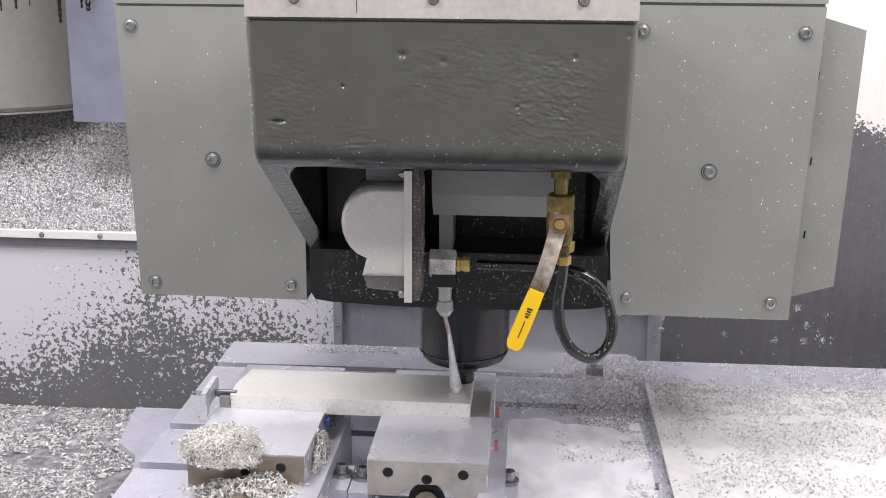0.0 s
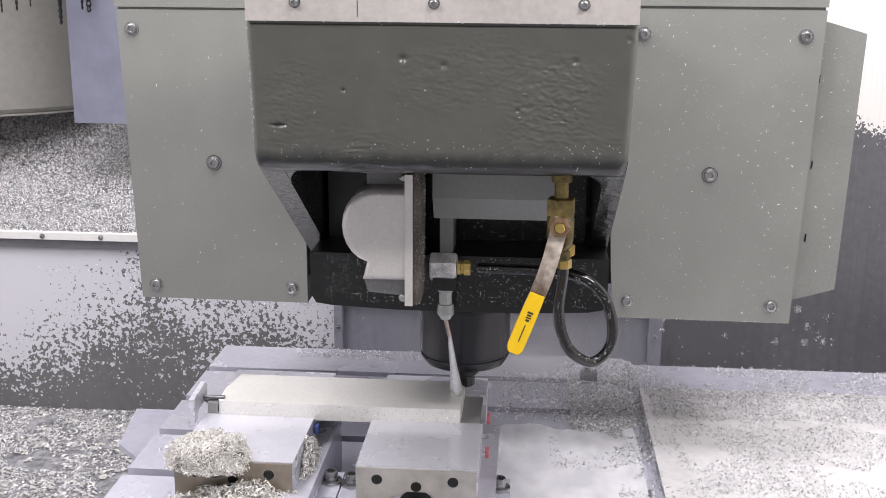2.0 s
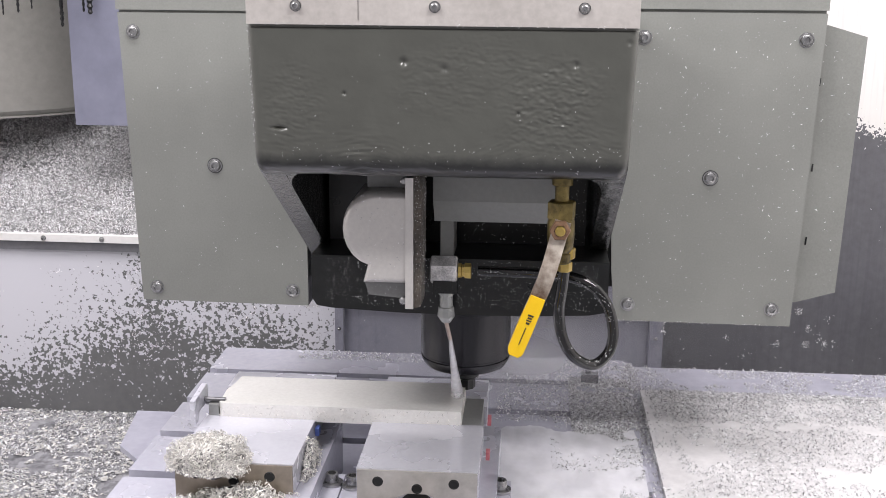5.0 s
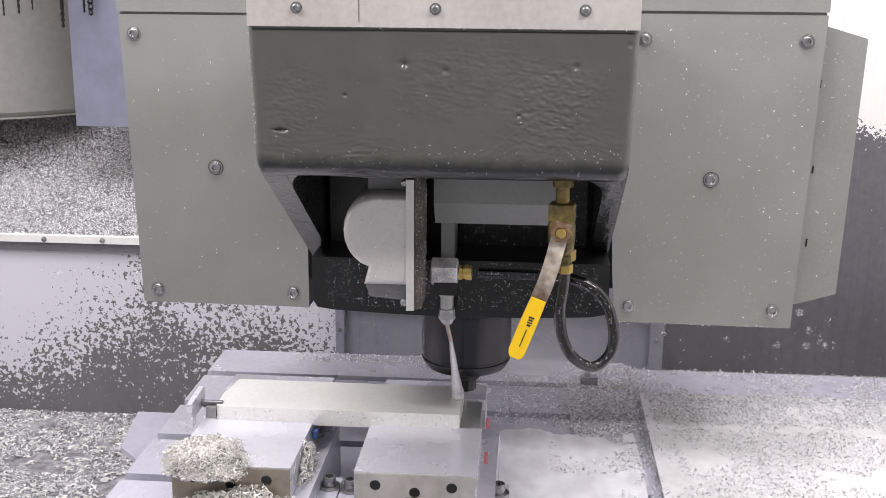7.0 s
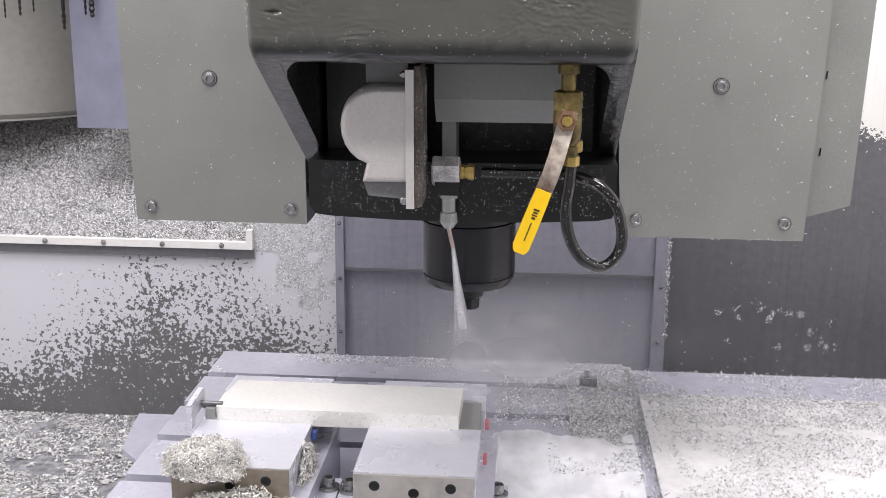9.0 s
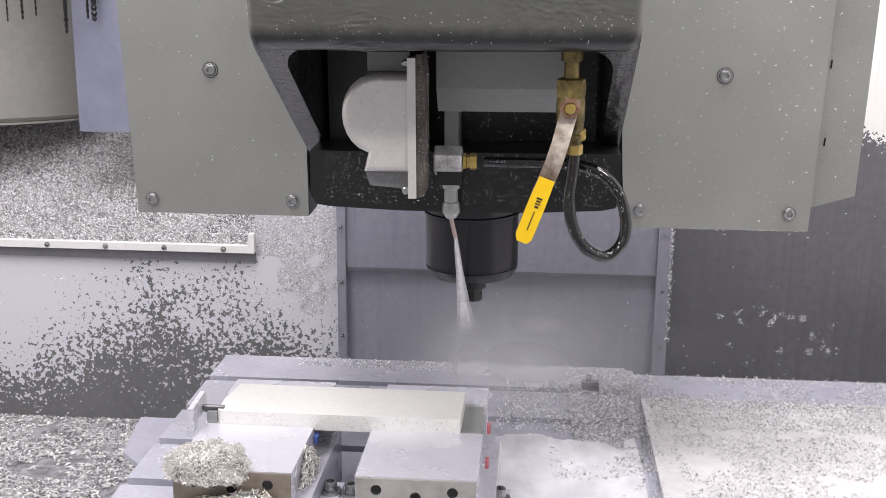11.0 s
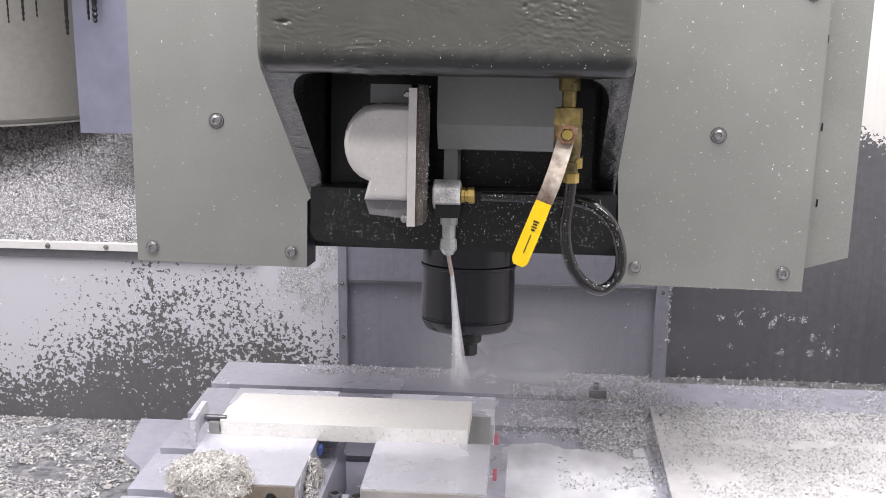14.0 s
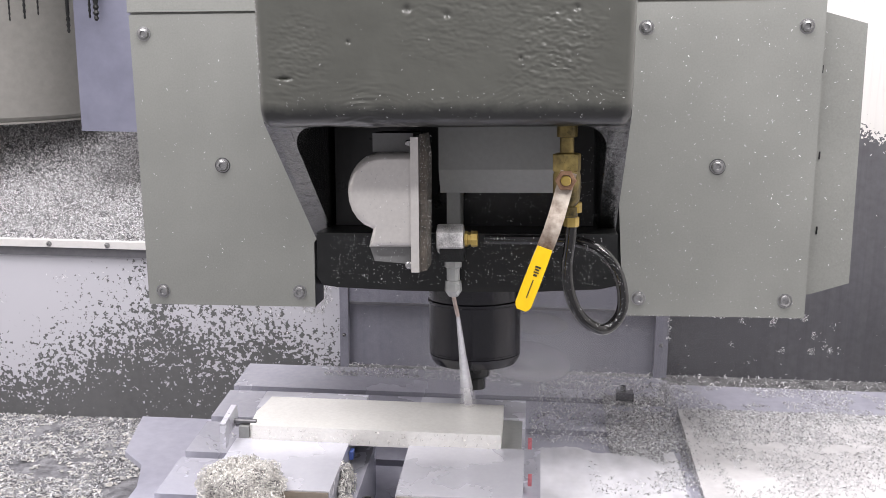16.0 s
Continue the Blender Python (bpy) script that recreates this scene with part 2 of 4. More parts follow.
RIGHTWALL = splash_mat("splashed_right_wall", ((0.085, 0.085, 0.092), (0.125, 0.125, 0.135)), (0.70, 0.69, 0.66), 0.47, 0.02, 14, 130, 0.22, 0.22)


def streak(m, low):
    """Wet runs: narrow upright marks that are a little darker and glossier than the sheet."""
    nt = m.node_tree
    p = nt.nodes["Principled BSDF"]
    co = nt.nodes.new("ShaderNodeTexCoord")
    mp = nt.nodes.new("ShaderNodeMapping")
    mp.inputs["Scale"].default_value = (1.0, 1.0, 0.025)
    n = node(nt, "ShaderNodeTexNoise", Scale=85.0, Detail=4.0, Roughness=0.65)
    nt.links.new(co.outputs["Object"], mp.inputs[0])
    nt.links.new(mp.outputs[0], n.inputs["Vector"])
    f = nt.nodes.new("ShaderNodeMapRange")
    f.inputs["From Min"].default_value, f.inputs["From Max"].default_value = 0.48, 0.68
    nt.links.new(n.outputs["Fac"], f.inputs["Value"])
    base = p.inputs["Base Color"].links[0].from_socket
    mx = nt.nodes.new("ShaderNodeMix")
    mx.data_type, mx.blend_type = "RGBA", "MULTIPLY"
    mx.inputs["B"].default_value = (low, low, low * 1.02, 1)
    nt.links.new(f.outputs[0], mx.inputs["Factor"])
    nt.links.new(base, mx.inputs["A"])
    nt.links.new(mx.outputs["Result"], p.inputs["Base Color"])


def shade_edge(m, level, spread):
    """Paints the shade of the rolled-under lower edge into the wet cast colour, with a wandering upper limit."""
    nt = m.node_tree
    p = nt.nodes["Principled BSDF"]
    co = nt.nodes.new("ShaderNodeTexCoord")
    sep = nt.nodes.new("ShaderNodeSeparateXYZ")
    n = node(nt, "ShaderNodeTexNoise", Scale=45.0, Detail=5.0, Roughness=0.65)
    nt.links.new(co.outputs["Object"], sep.inputs[0])
    nt.links.new(co.outputs["Object"], n.inputs["Vector"])
    wob = nt.nodes.new("ShaderNodeMath")
    wob.operation = "MULTIPLY_ADD"
    wob.inputs[1].default_value = spread * 1.5
    nt.links.new(n.outputs["Fac"], wob.inputs[0])
    nt.links.new(sep.outputs["Z"], wob.inputs[2])
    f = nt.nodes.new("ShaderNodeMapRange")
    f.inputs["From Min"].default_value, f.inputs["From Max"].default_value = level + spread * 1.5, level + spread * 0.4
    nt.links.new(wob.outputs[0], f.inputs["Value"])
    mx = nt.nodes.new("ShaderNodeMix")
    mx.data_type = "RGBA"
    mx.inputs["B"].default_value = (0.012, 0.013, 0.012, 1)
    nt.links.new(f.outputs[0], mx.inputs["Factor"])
    nt.links.new(p.inputs["Base Color"].links[0].from_socket, mx.inputs["A"])
    nt.links.new(mx.outputs["Result"], p.inputs["Base Color"])


EDGECAST = mat("dark_cast_paint_shaded_edge", (0.064, 0.065, 0.056), (0.080, 0.082, 0.071), (0.24, 0.38), 0, 30, 6, 0.12, 160, dist=0.002, coat=0.3)
# blackens by height, for the shade under the rolled edge
shade_edge(EDGECAST, 0.262, 0.012)
streak(WALLGREY, 0.89)
streak(RIGHTWALL, 0.86)
CHIP = mat("aluminium_chips", (0.70, 0.70, 0.70), (0.90, 0.90, 0.90), (0.3, 0.5), 0.35, 300, 40, 0)


def vary_islands(m, low, high, tint=(1.0, 1.0, 1.01)):
    """Each joined piece takes its own tone between the two greys."""
    nt = m.node_tree
    geo = nt.nodes.new("ShaderNodeNewGeometry")
    mix = nt.nodes.new("ShaderNodeMix")
    mix.data_type = "RGBA"
    mix.inputs["A"].default_value, mix.inputs["B"].default_value = tuple(low * q for q in tint) + (1,), tuple(high * q for q in tint) + (1,)
    nt.links.new(geo.outputs["Random Per Island"], mix.inputs["Factor"])
    nt.links.new(mix.outputs["Result"], nt.nodes["Principled BSDF"].inputs["Base Color"])


vary_islands(CHIP, 0.26, 1.0)
SLOPECHIP = mat("dry_aluminium_chips", (0.70, 0.70, 0.70), (0.90, 0.90, 0.90), (0.35, 0.55), 0.2, 300, 40, 0)
vary_islands(SLOPECHIP, 0.40, 0.95)
CURL = mat("curly_chips", (0.7, 0.7, 0.7), (0.9, 0.9, 0.9), (0.3, 0.5), 0.3, 300, 40, 0)
vary_islands(CURL, 0.48, 1.0, (1.0, 0.975, 0.92))
SPECK = mat("bright_specks", (0.75, 0.75, 0.75), (0.92, 0.92, 0.92), (0.3, 0.5), 0.3, 300, 40, 0)
vary_islands(SPECK, 0.22, 0.97)
CHIPBED = mat("packed_chips", (0.035, 0.035, 0.037), (0.40, 0.40, 0.40), (0.35, 0.6), 0.3, 330, 30, 0.8, 420, dist=0.003)
PAN = mat("pan_with_coolant", (0.10, 0.10, 0.105), (0.42, 0.42, 0.44), (0.12, 0.4), 0.1, 60, 22, 0.3)
APRON = mat("pale_sheet_apron", (0.58, 0.57, 0.57), (0.78, 0.77, 0.77), (0.2, 0.45), 0.1, 50, 5, 0.1)
MILKY = mat("milky_coolant", (0.78, 0.78, 0.82), (0.90, 0.90, 0.92), (0.12, 0.3), 0.0, 30, 8, 0.05)
fn = MILKY.node_tree
thick = node(fn, "ShaderNodeTexNoise", Scale=5.0, Detail=3.0)
span = fn.nodes.new("ShaderNodeMapRange")
span.inputs["From Min"].default_value, span.inputs["From Max"].default_value, span.inputs["To Min"].default_value, span.inputs["To Max"].default_value = 0.35, 0.65, 0.62, 0.92
fn.links.new(thick.outputs["Fac"], span.inputs["Value"])
fn.links.new(span.outputs[0], fn.nodes["Principled BSDF"].inputs["Alpha"])
PALE = mat("pale_blue_cover", (0.36, 0.36, 0.43), (0.48, 0.48, 0.55), (0.25, 0.45), 0.1, 50, 6, 0.05)
# Red paled towards pink: haze of the mist mixed into the colour.
RED = mat("red_mark_hazed", (0.34, 0.06, 0.08), (0.58, 0.22, 0.24), (0.4, 0.6), 0, 90, 20, 0.1)
BLUETAG = mat("blue_label", (0.05, 0.09, 0.30), (0.10, 0.15, 0.42), (0.4, 0.6), 0, 90, 20, 0.1)


# ---- mesh helpers ----
def part(name, bm, material, parent, label="", bevel=0.0, smooth=False):
    """Links a bmesh as one mesh object under a thing or a part."""
    if bevel:
        bmesh.ops.bevel(bm, geom=[e for e in bm.edges if len(e.link_faces) == 2 and e.calc_face_angle(0) > 0.5], offset=bevel, segments=2, profile=0.6, affect="EDGES")
    bmesh.ops.recalc_face_normals(bm, faces=bm.faces[:])
    if smooth:
        for f in bm.faces:
            f.smooth = True
        for e in bm.edges:
            if len(e.link_faces) == 2 and e.calc_face_angle(0) > 0.6:
                e.smooth = False
    me = bpy.data.meshes.new(name)
    bm.to_mesh(me)
    bm.free()
    me.materials.append(material)
    ob = new(name, me)
    if parent is not None:
        ob.parent = parent
    if label:
        ob["label"] = label
    return ob


def thing(name, label, category, at=(0, 0, 0), group="", kind=""):
    ob = new(name)
    ob.empty_display_size = 0.05
    ob.location = at
    return tagged(ob, label, category, group, kind)


def box(x0, x1, y0, y1, z0, z1, bm=None):
    bm = bm or bmesh.new()
    v = [bm.verts.new((x, y, z)) for x in (x0, x1) for y in (y0, y1) for z in (z0, z1)]
    for f in ((0, 1, 3, 2), (4, 6, 7, 5), (0, 4, 5, 1), (2, 3, 7, 6), (0, 2, 6, 4), (1, 5, 7, 3)):
        bm.faces.new([v[i] for i in f])
    return bm


def prism(outline, axis, a, b, bm=None):
    """An outline pushed from a to b along an axis: x takes (y, z), y takes (x, z), z takes (x, y)."""
    bm = bm or bmesh.new()
    put = {"x": lambda p, d: (d, p[0], p[1]), "y": lambda p, d: (p[0], d, p[1]), "z": lambda p, d: (p[0], p[1], d)}[axis]
    lo = [bm.verts.new(put(p, a)) for p in outline]
    hi = [bm.verts.new(put(p, b)) for p in outline]
    n = len(outline)
    bm.faces.new(lo)
    bm.faces.new(hi[::-1])
    for i in range(n):
        bm.faces.new((lo[i], lo[(i + 1) % n], hi[(i + 1) % n], hi[i]))
    return bm


def turned(profile, m, sides=32, bm=None, phase=0.0):
    """Rings of (radius, height) about the z axis of m, closed at both ends."""
    bm = bm or bmesh.new()
    rings = []
    for r, h in profile:
        rings.append([bm.verts.new(m @ Vector((r * math.cos(2 * math.pi * k / sides + phase), r * math.sin(2 * math.pi * k / sides + phase), h))) for k in range(sides)])
    for a, b in zip(rings, rings[1:]):
        for k in range(sides):
            bm.faces.new((a[k], a[(k + 1) % sides], b[(k + 1) % sides], b[k]))
    bm.faces.new(rings[0][::-1])
    bm.faces.new(rings[-1])
    return bm


def aim(eye, target):
    """A pose at eye whose z axis points at target."""
    return Matrix.Translation(eye) @ (Vector(target) - Vector(eye)).to_track_quat("Z", "Y").to_matrix().to_4x4()


def tube(points, radius, sides=14, steps=10, bm=None, radii=None):
    """A round bar along a smooth line through the points."""
    bm = bm or bmesh.new()
    pts = [Vector(p) for p in points]
    line, rad = [], []
    for i in range(len(pts) - 1):
        p0, p1, p2, p3 = pts[max(i - 1, 0)], pts[i], pts[i + 1], pts[min(i + 2, len(pts) - 1)]
        for s in range(steps):
            u = s / steps
            line.append(0.5 * (2 * p1 + (p2 - p0) * u + (2 * p0 - 5 * p1 + 4 * p2 - p3) * u * u + (3 * p1 - p0 - 3 * p2 + p3) * u ** 3))
            rad.append(radius if radii is None else radii[i] + (radii[i + 1] - radii[i]) * u)
    line.append(pts[-1])
    rad.append(radius if radii is None else radii[-1])
    side = Vector((0.3, 1, 0.2)).normalized()
    rings = []
    for i, p in enumerate(line):
        d = (line[min(i + 1, len(line) - 1)] - line[max(i - 1, 0)]).normalized()
        side = (side - d * side.dot(d)).normalized()
        up = d.cross(side)
        rings.append([bm.verts.new(p + rad[i] * (math.cos(2 * math.pi * k / sides) * side + math.sin(2 * math.pi * k / sides) * up)) for k in range(sides)])
    for a, b in zip(rings, rings[1:]):
        for k in range(sides):
            bm.faces.new((a[k], a[(k + 1) % sides], b[(k + 1) % sides], b[k]))
    bm.faces.new(rings[0][::-1])
    bm.faces.new(rings[-1])
    return bm


def button_screw(parent, x, y, z, r=0.0095, name="screw", ring=False):
    """A button-head socket screw that faces the -y side."""
    m = aim((x, y, z), (x, y - 1, z))
    bm = turned([(r * 1.18, -0.001), (r * 1.18, 0.0012), (r, 0.0013), (r * 0.97, 0.003), (r * 0.8, 0.0052), (r * 0.5, 0.0062), (r * 0.46, 0.0062), (r * 0.40, 0.0030), (r * 0.02, 0.0028)], m, 20)
    # dark ring; on the top plate it stands in for bolt shadow
    if ring:
        part("washer", turned([(r * 1.28, 0.0), (r * 1.28, 0.0008), (r * 1.2, 0.0009)], m, 20), BLACK, parent, "dark ring under the screw")
    return part(name, bm, STEEL, parent, smooth=True)


def flakes(name, places, size, material, parent=None, seed=1, label="", lift=0.3, flat=False, thin=1.0):
    """Many small curled chips at the places, joined in one mesh. places: rows of x, y, z, normal."""
    rng = np.random.default_rng(seed)
    P = np.asarray(places, float)
    n = len(P)
    nrm = P[:, 3:6]
    length = size * rng.uniform(0.4, 1.5, n)
    width = length * rng.uniform(0.18, 0.4, n) * thin
    a = rng.normal(size=(n, 3))
    a -= (a * nrm).sum(1, keepdims=True) * nrm * (1.0 if flat else 0.55)
    a /= np.linalg.norm(a, axis=1, keepdims=True)
    b = np.cross(nrm, a) + (0 if flat else 0.5) * rng.normal(size=(n, 3))
    b -= (b * a).sum(1, keepdims=True) * a
    b /= np.linalg.norm(b, axis=1, keepdims=True)
    c = np.cross(a, b)
    curl = rng.uniform(0.15, 0.6, n) * length * (0.3 if flat else 1)
    V = np.zeros((n, 8, 3))
    base = P[:, :3] + nrm * (length * lift * (0.15 if flat else 1.0))[:, None]
    for k, u in enumerate((-0.5, -0.17, 0.17, 0.5)):
        mid = base + a * (u * length)[:, None] + c * (curl * (1 - 4 * u * u) - curl * 0.5)[:, None]
        for s, w in enumerate((-0.5, 0.5)):
            V[:, 2 * k + s] = mid + b * (w * width * (1 - 0.5 * abs(u)))[:, None]
    quads = np.array([[0, 1, 3, 2], [2, 3, 5, 4], [4, 5, 7, 6]])
    F = (np.arange(n)[:, None, None] * 8 + quads).reshape(-1, 4)
    me = bpy.data.meshes.new(name)
    me.from_pydata(V.reshape(-1, 3).tolist(), [], F.tolist())
    me.materials.append(material)
    ob = new(name, me)
    if parent is not None:
        ob.parent = parent
    return tagged(ob, label, "" if parent is not None else "metal chips", "", "stuff")


def on_quad(n, o, u, v, seed, power=1.0, clump=0.0):
    """n random places on the quad o + s u + t v, with its normal; clump gathers them in patches."""
    rng = np.random.default_rng(seed)
    o, u, v = (np.array(q, float) for q in (o, u, v))
    nr = np.cross(u, v)
    nr /= np.linalg.norm(nr)
    st = rng.uniform(size=(n, 2))
    if clump:
        keep = []
        for s, t in st:
            q = o + s * u + t * v
            if noise.noise(Vector(q) * 9.0) + 0.6 * noise.noise(Vector(q) * 31.0) > clump - 0.6:
                keep.append((s, t))
        st = np.array(keep)
    st[:, 1] = st[:, 1] ** power
    return np.hstack([o + st[:, :1] * u + st[:, 1:] * v, np.tile(nr, (len(st), 1))])


RIDERS = []
COVERS = []
EYE = Vector((0.5991, -1.7214, 0.5115))
HEAD_SIZE = 0.895  # the head was drawn a little large and near: it is taken back along the line of sight

# ---- the enclosure ----
def structure(name, bm, material, label, bevel=0.0, smooth=False):
    return tagged(part(name, bm, material, None, bevel=bevel, smooth=smooth), label, name.split("_")[0], "", "structure")


def enclosure():
    structure("floor", box(-1.3, 1.9, -1.3, 0.63, -0.52, -0.485), PAN, "wet sheet-metal chip pan under the table")
    left = structure("wall_left", prism([(-1.3, -0.485), (0.187, -0.485), (0.187, 0.25), (0.007, 0.25), (0.007, -0.09), (-1.3, -0.09)], "y", 0.6, 0.63), LEFTWALL,
                     "splashed lower wall crusted with fine chips")
    rail = prism([(-1.3, -0.0835), (0.007, -0.0845), (0.007, -0.069), (-1.3, -0.068)], "y", 0.584, 0.6)
    rail = structure("trim_rail", rail, WALLWHITE, "white bolted retaining strip along the chip slope", bevel=0.002)
    part("drip_edge", prism([(-1.3, -0.104), (0.007, -0.105), (0.007, -0.085), (-1.3, -0.084)], "y", 0.590, 0.5995), WALLDARK, rail, "dark grey strip under the white rail")
    box_end = prism([(-0.006, -0.0687), (0.007, -0.0687), (0.007, -0.042), (-0.006, -0.042)], "y", 0.584, 0.6)
    part("end_tab", box_end, WALLWHITE, rail)
    for k in range(10):
        x = -0.060 - 0.13 * k
        button_screw(rail, x, 0.584, -0.0765, 0.0050, "bolt")
    slope = prism([(0.6, -0.09), (0.93, 0.148), (0.96, 0.148), (0.63, -0.09)], "x", -1.3, 0.0)
    structure("floor_slope", slope, CHIPBED, "sloping side pan heaped with packed chips")
    structure("wall_center", box(0.203, 0.862, 0.6, 0.63, -0.333, 0.9), WALLGREY, "lower blue-grey column cover sheet", 0.001)
    cover = thing("way_cover", "sliding blue-grey way cover sheet on the column", "machine cover", (0.2055, 0.590, 0.0))
    part("sheet", box(0.0, 0.654, 0.0, 0.006, 0.0, 1.0), WALLGREY, cover, "", 0.001)
    part("wiper_edge", box(0.002, 0.652, -0.002, -0.0004, 0.0, 0.006), WALLDARK, cover, "dark wiper edge")
    COVERS.append(cover)
    for n, x0, x1 in (("trim_left", 0.187, 0.205), ("trim_right", 0.860, 0.888)):
        t = structure(n, box(x0, x1, 0.580, 0.63, -0.335, 0.9), WALLGREY, "folded edge strip of the column cover", 0.0015)
        for k in range(6):
            button_screw(t, (x0 + x1) / 2, 0.580, -0.26 + 0.12 * k, 0.0035, "rivet")
    structure("wall_right", box(0.888, 1.9, 0.6, 0.63, -0.485, 1.9), RIGHTWALL, "dark wet wall with white paint above the splash line")
    structure("ledge", box(0.187, 1.9, 0.20, 0.6, -0.40, -0.333), CHIPBED, "rear pan ledge strewn with chips")
    structure("wall_back", box(-1.3, 1.9, 1.25, 1.28, -0.5, 1.9), WALLWHITE, "plain back sheet of the enclosure")
    structure("wall_west", box(-1.33, -1.3, -1.3, 1.28, -0.5, 1.9), WALLWHITE, "plain side sheet of the enclosure")
    structure("wall_east", box(1.9, 1.93, -1.3, 1.28, -0.5, 1.9), WALLWHITE, "plain side sheet of the enclosure")
    structure("ceiling", box(-1.3, 1.9, -1.3, 1.28, 1.9, 1.93), WALLWHITE, "plain enclosure roof sheet")
    structure("carousel_plate", box(-0.75, -0.2, 0.60, 0.661, 0.765, 0.83), WALLDARK, "dark tool changer plate above the cutters")
    structure("panel_blue", box(-0.391, -0.15, 0.662, 0.68, 0.160, 1.5), BLUE, "blue-grey sheet behind the head")
    drum = thing("tool_changer_drum", "smooth warm-grey round tool changer cover", "machine cover", (-0.745, 1.033, 0.168))
    part("shell", turned([(0.368, 0.002), (0.375, 0.012), (0.375, 1.2)], Matrix(), 64), BEIGE, drum, smooth=True)
    part("rim", turned([(0.360, -0.004), (0.372, -0.003), (0.372, 0.0015)], Matrix(), 64), BEIGE, drum, "rounded lower rim", smooth=True)
    structure("cover_pale", prism([(-0.115, 0.185), (0.8, 0.185), (0.8, -0.7), (-0.02, -0.7), (-0.025, -0.10), (-0.045, -0.02), (-0.092, 0.03)], "z", -0.31, -0.30), PALE, "pale fixed way cover under the table")


def hanging_tools():
    """Slim cutters that hang from the changer."""
    for x, z, r, l in ((-0.393, 0.372, 0.0042, 0.09), (-0.331, 0.398, 0.0060, 0.07), (-0.345, 0.403, 0.0030, 0.07), (-0.487, 0.400, 0.0032, 0.06), (-0.520, 0.395, 0.0022, 0.06), (-0.457, 0.408, 0.0022, 0.06)):
        m = Matrix.Translation((x, 0.635, z))
        bm = turned([(r * 0.4, 0), (r * 0.9, 0.004), (r * 0.6, 0.010), (r * 1.1, 0.016), (r * 0.7, 0.022), (r * 1.1, 0.028), (r * 0.7, 0.034), (r, 0.042), (r, l), (r * 2.4, l), (r * 2.4, 0.4)], m, 12)
        tagged(part("cutter", bm, BLACK, None, smooth=True), "dark slender cutter hanging in the tool changer", "tool", "hanging cutters")


enclosure()
hanging_tools()


# ---- the milling head ----
head = thing("milling_head", "grey tilting milling head with dark cast nose and coolant fittings", "machine head")


def cover_panels():
    left = part("cover_panel", prism([(-0.039, 0.437), (-0.024, -0.022), (0.248, -0.024), (0.248, 0.08), (0.30, 0.14), (0.30, 0.437)], "y", 0.0, 0.004), PANEL, head, "flat grey painted sheet with chips stuck on it", 0.0006)
    # side flange in black: the gap's shade is put into its colour
    part("flange", box(0.2445, 0.248, 0.0045, 0.07, -0.024, 0.12), BLACK, left, "folded edge blackened for the shaded gap")
    part("flange", box(-0.02, 0.2440, 0.0045, 0.05, -0.022, -0.0185), PANEL, left)
    part("grommet", turned([(0.013, 0), (0.013, 0.004), (0.009, 0.005), (0.007, 0.001)], aim((0.2481, 0.03, 0.03), (1, 0.03, 0.03)), 20), BLACK, left, smooth=True)
    for x, z in ((-0.016, 0.408), (0.104, 0.202), (0.0, 0.0), (0.223, 0.0)):
        button_screw(left, x, 0.0, z, ring=abs(z - 0.2) < 0.01)
    right = part("cover_panel", prism([(0.712, 0.446), (1.027, 0.446), (1.010, -0.034), (0.737, -0.032), (0.730, 0.05)], "y", 0.0, 0.004), PANEL, head, "flat grey painted sheet with chips stuck on it", 0.0006)
    part("lip", box(0.735, 1.009, 0.0045, 0.012, -0.034, -0.0305), PANEL, right)
    for x, z in ((0.999, 0.408), (0.873, 0.199), (0.980, -0.007), (0.7575, -0.005), (0.763, 0.409)):
        button_screw(right, x, 0.0, z, ring=abs(z - 0.2) < 0.01)
    back = part("rear_cover_panel", prism([(0.98, 0.440), (1.030, 0.430), (1.092, 0.412), (1.080, 0.018), (1.020, 0.0), (0.98, 0.0)], "y", 0.02, 0.024), PANEL, head, "grey sheet standing behind the front cover", 0.0006)
    for z in (0.10, 0.215, 0.345):
        part("slot", prism([(1.0265, z - 0.006), (1.0290, z - 0.006), (1.0296, z + 0.006), (1.0275, z + 0.006)], "y", 0.0185, 0.0205), BLACK, back)
    part("upper_cover", box(-0.041, 0.30, -0.001, 0.003, 0.441, 0.72), PANEL, head, "", 0.0006)
    part("upper_cover", box(0.70, 1.028, -0.001, 0.003, 0.4505, 0.72), PANEL, head, "", 0.0006)
    part("seam_strip", box(-0.0375, 0.30, 0.0045, 0.009, 0.42, 0.47), PANEL, head)
    part("seam_strip", box(0.70, 1.0255, 0.0045, 0.009, 0.43, 0.48), PANEL, head)
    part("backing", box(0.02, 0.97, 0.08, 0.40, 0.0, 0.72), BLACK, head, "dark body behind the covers")


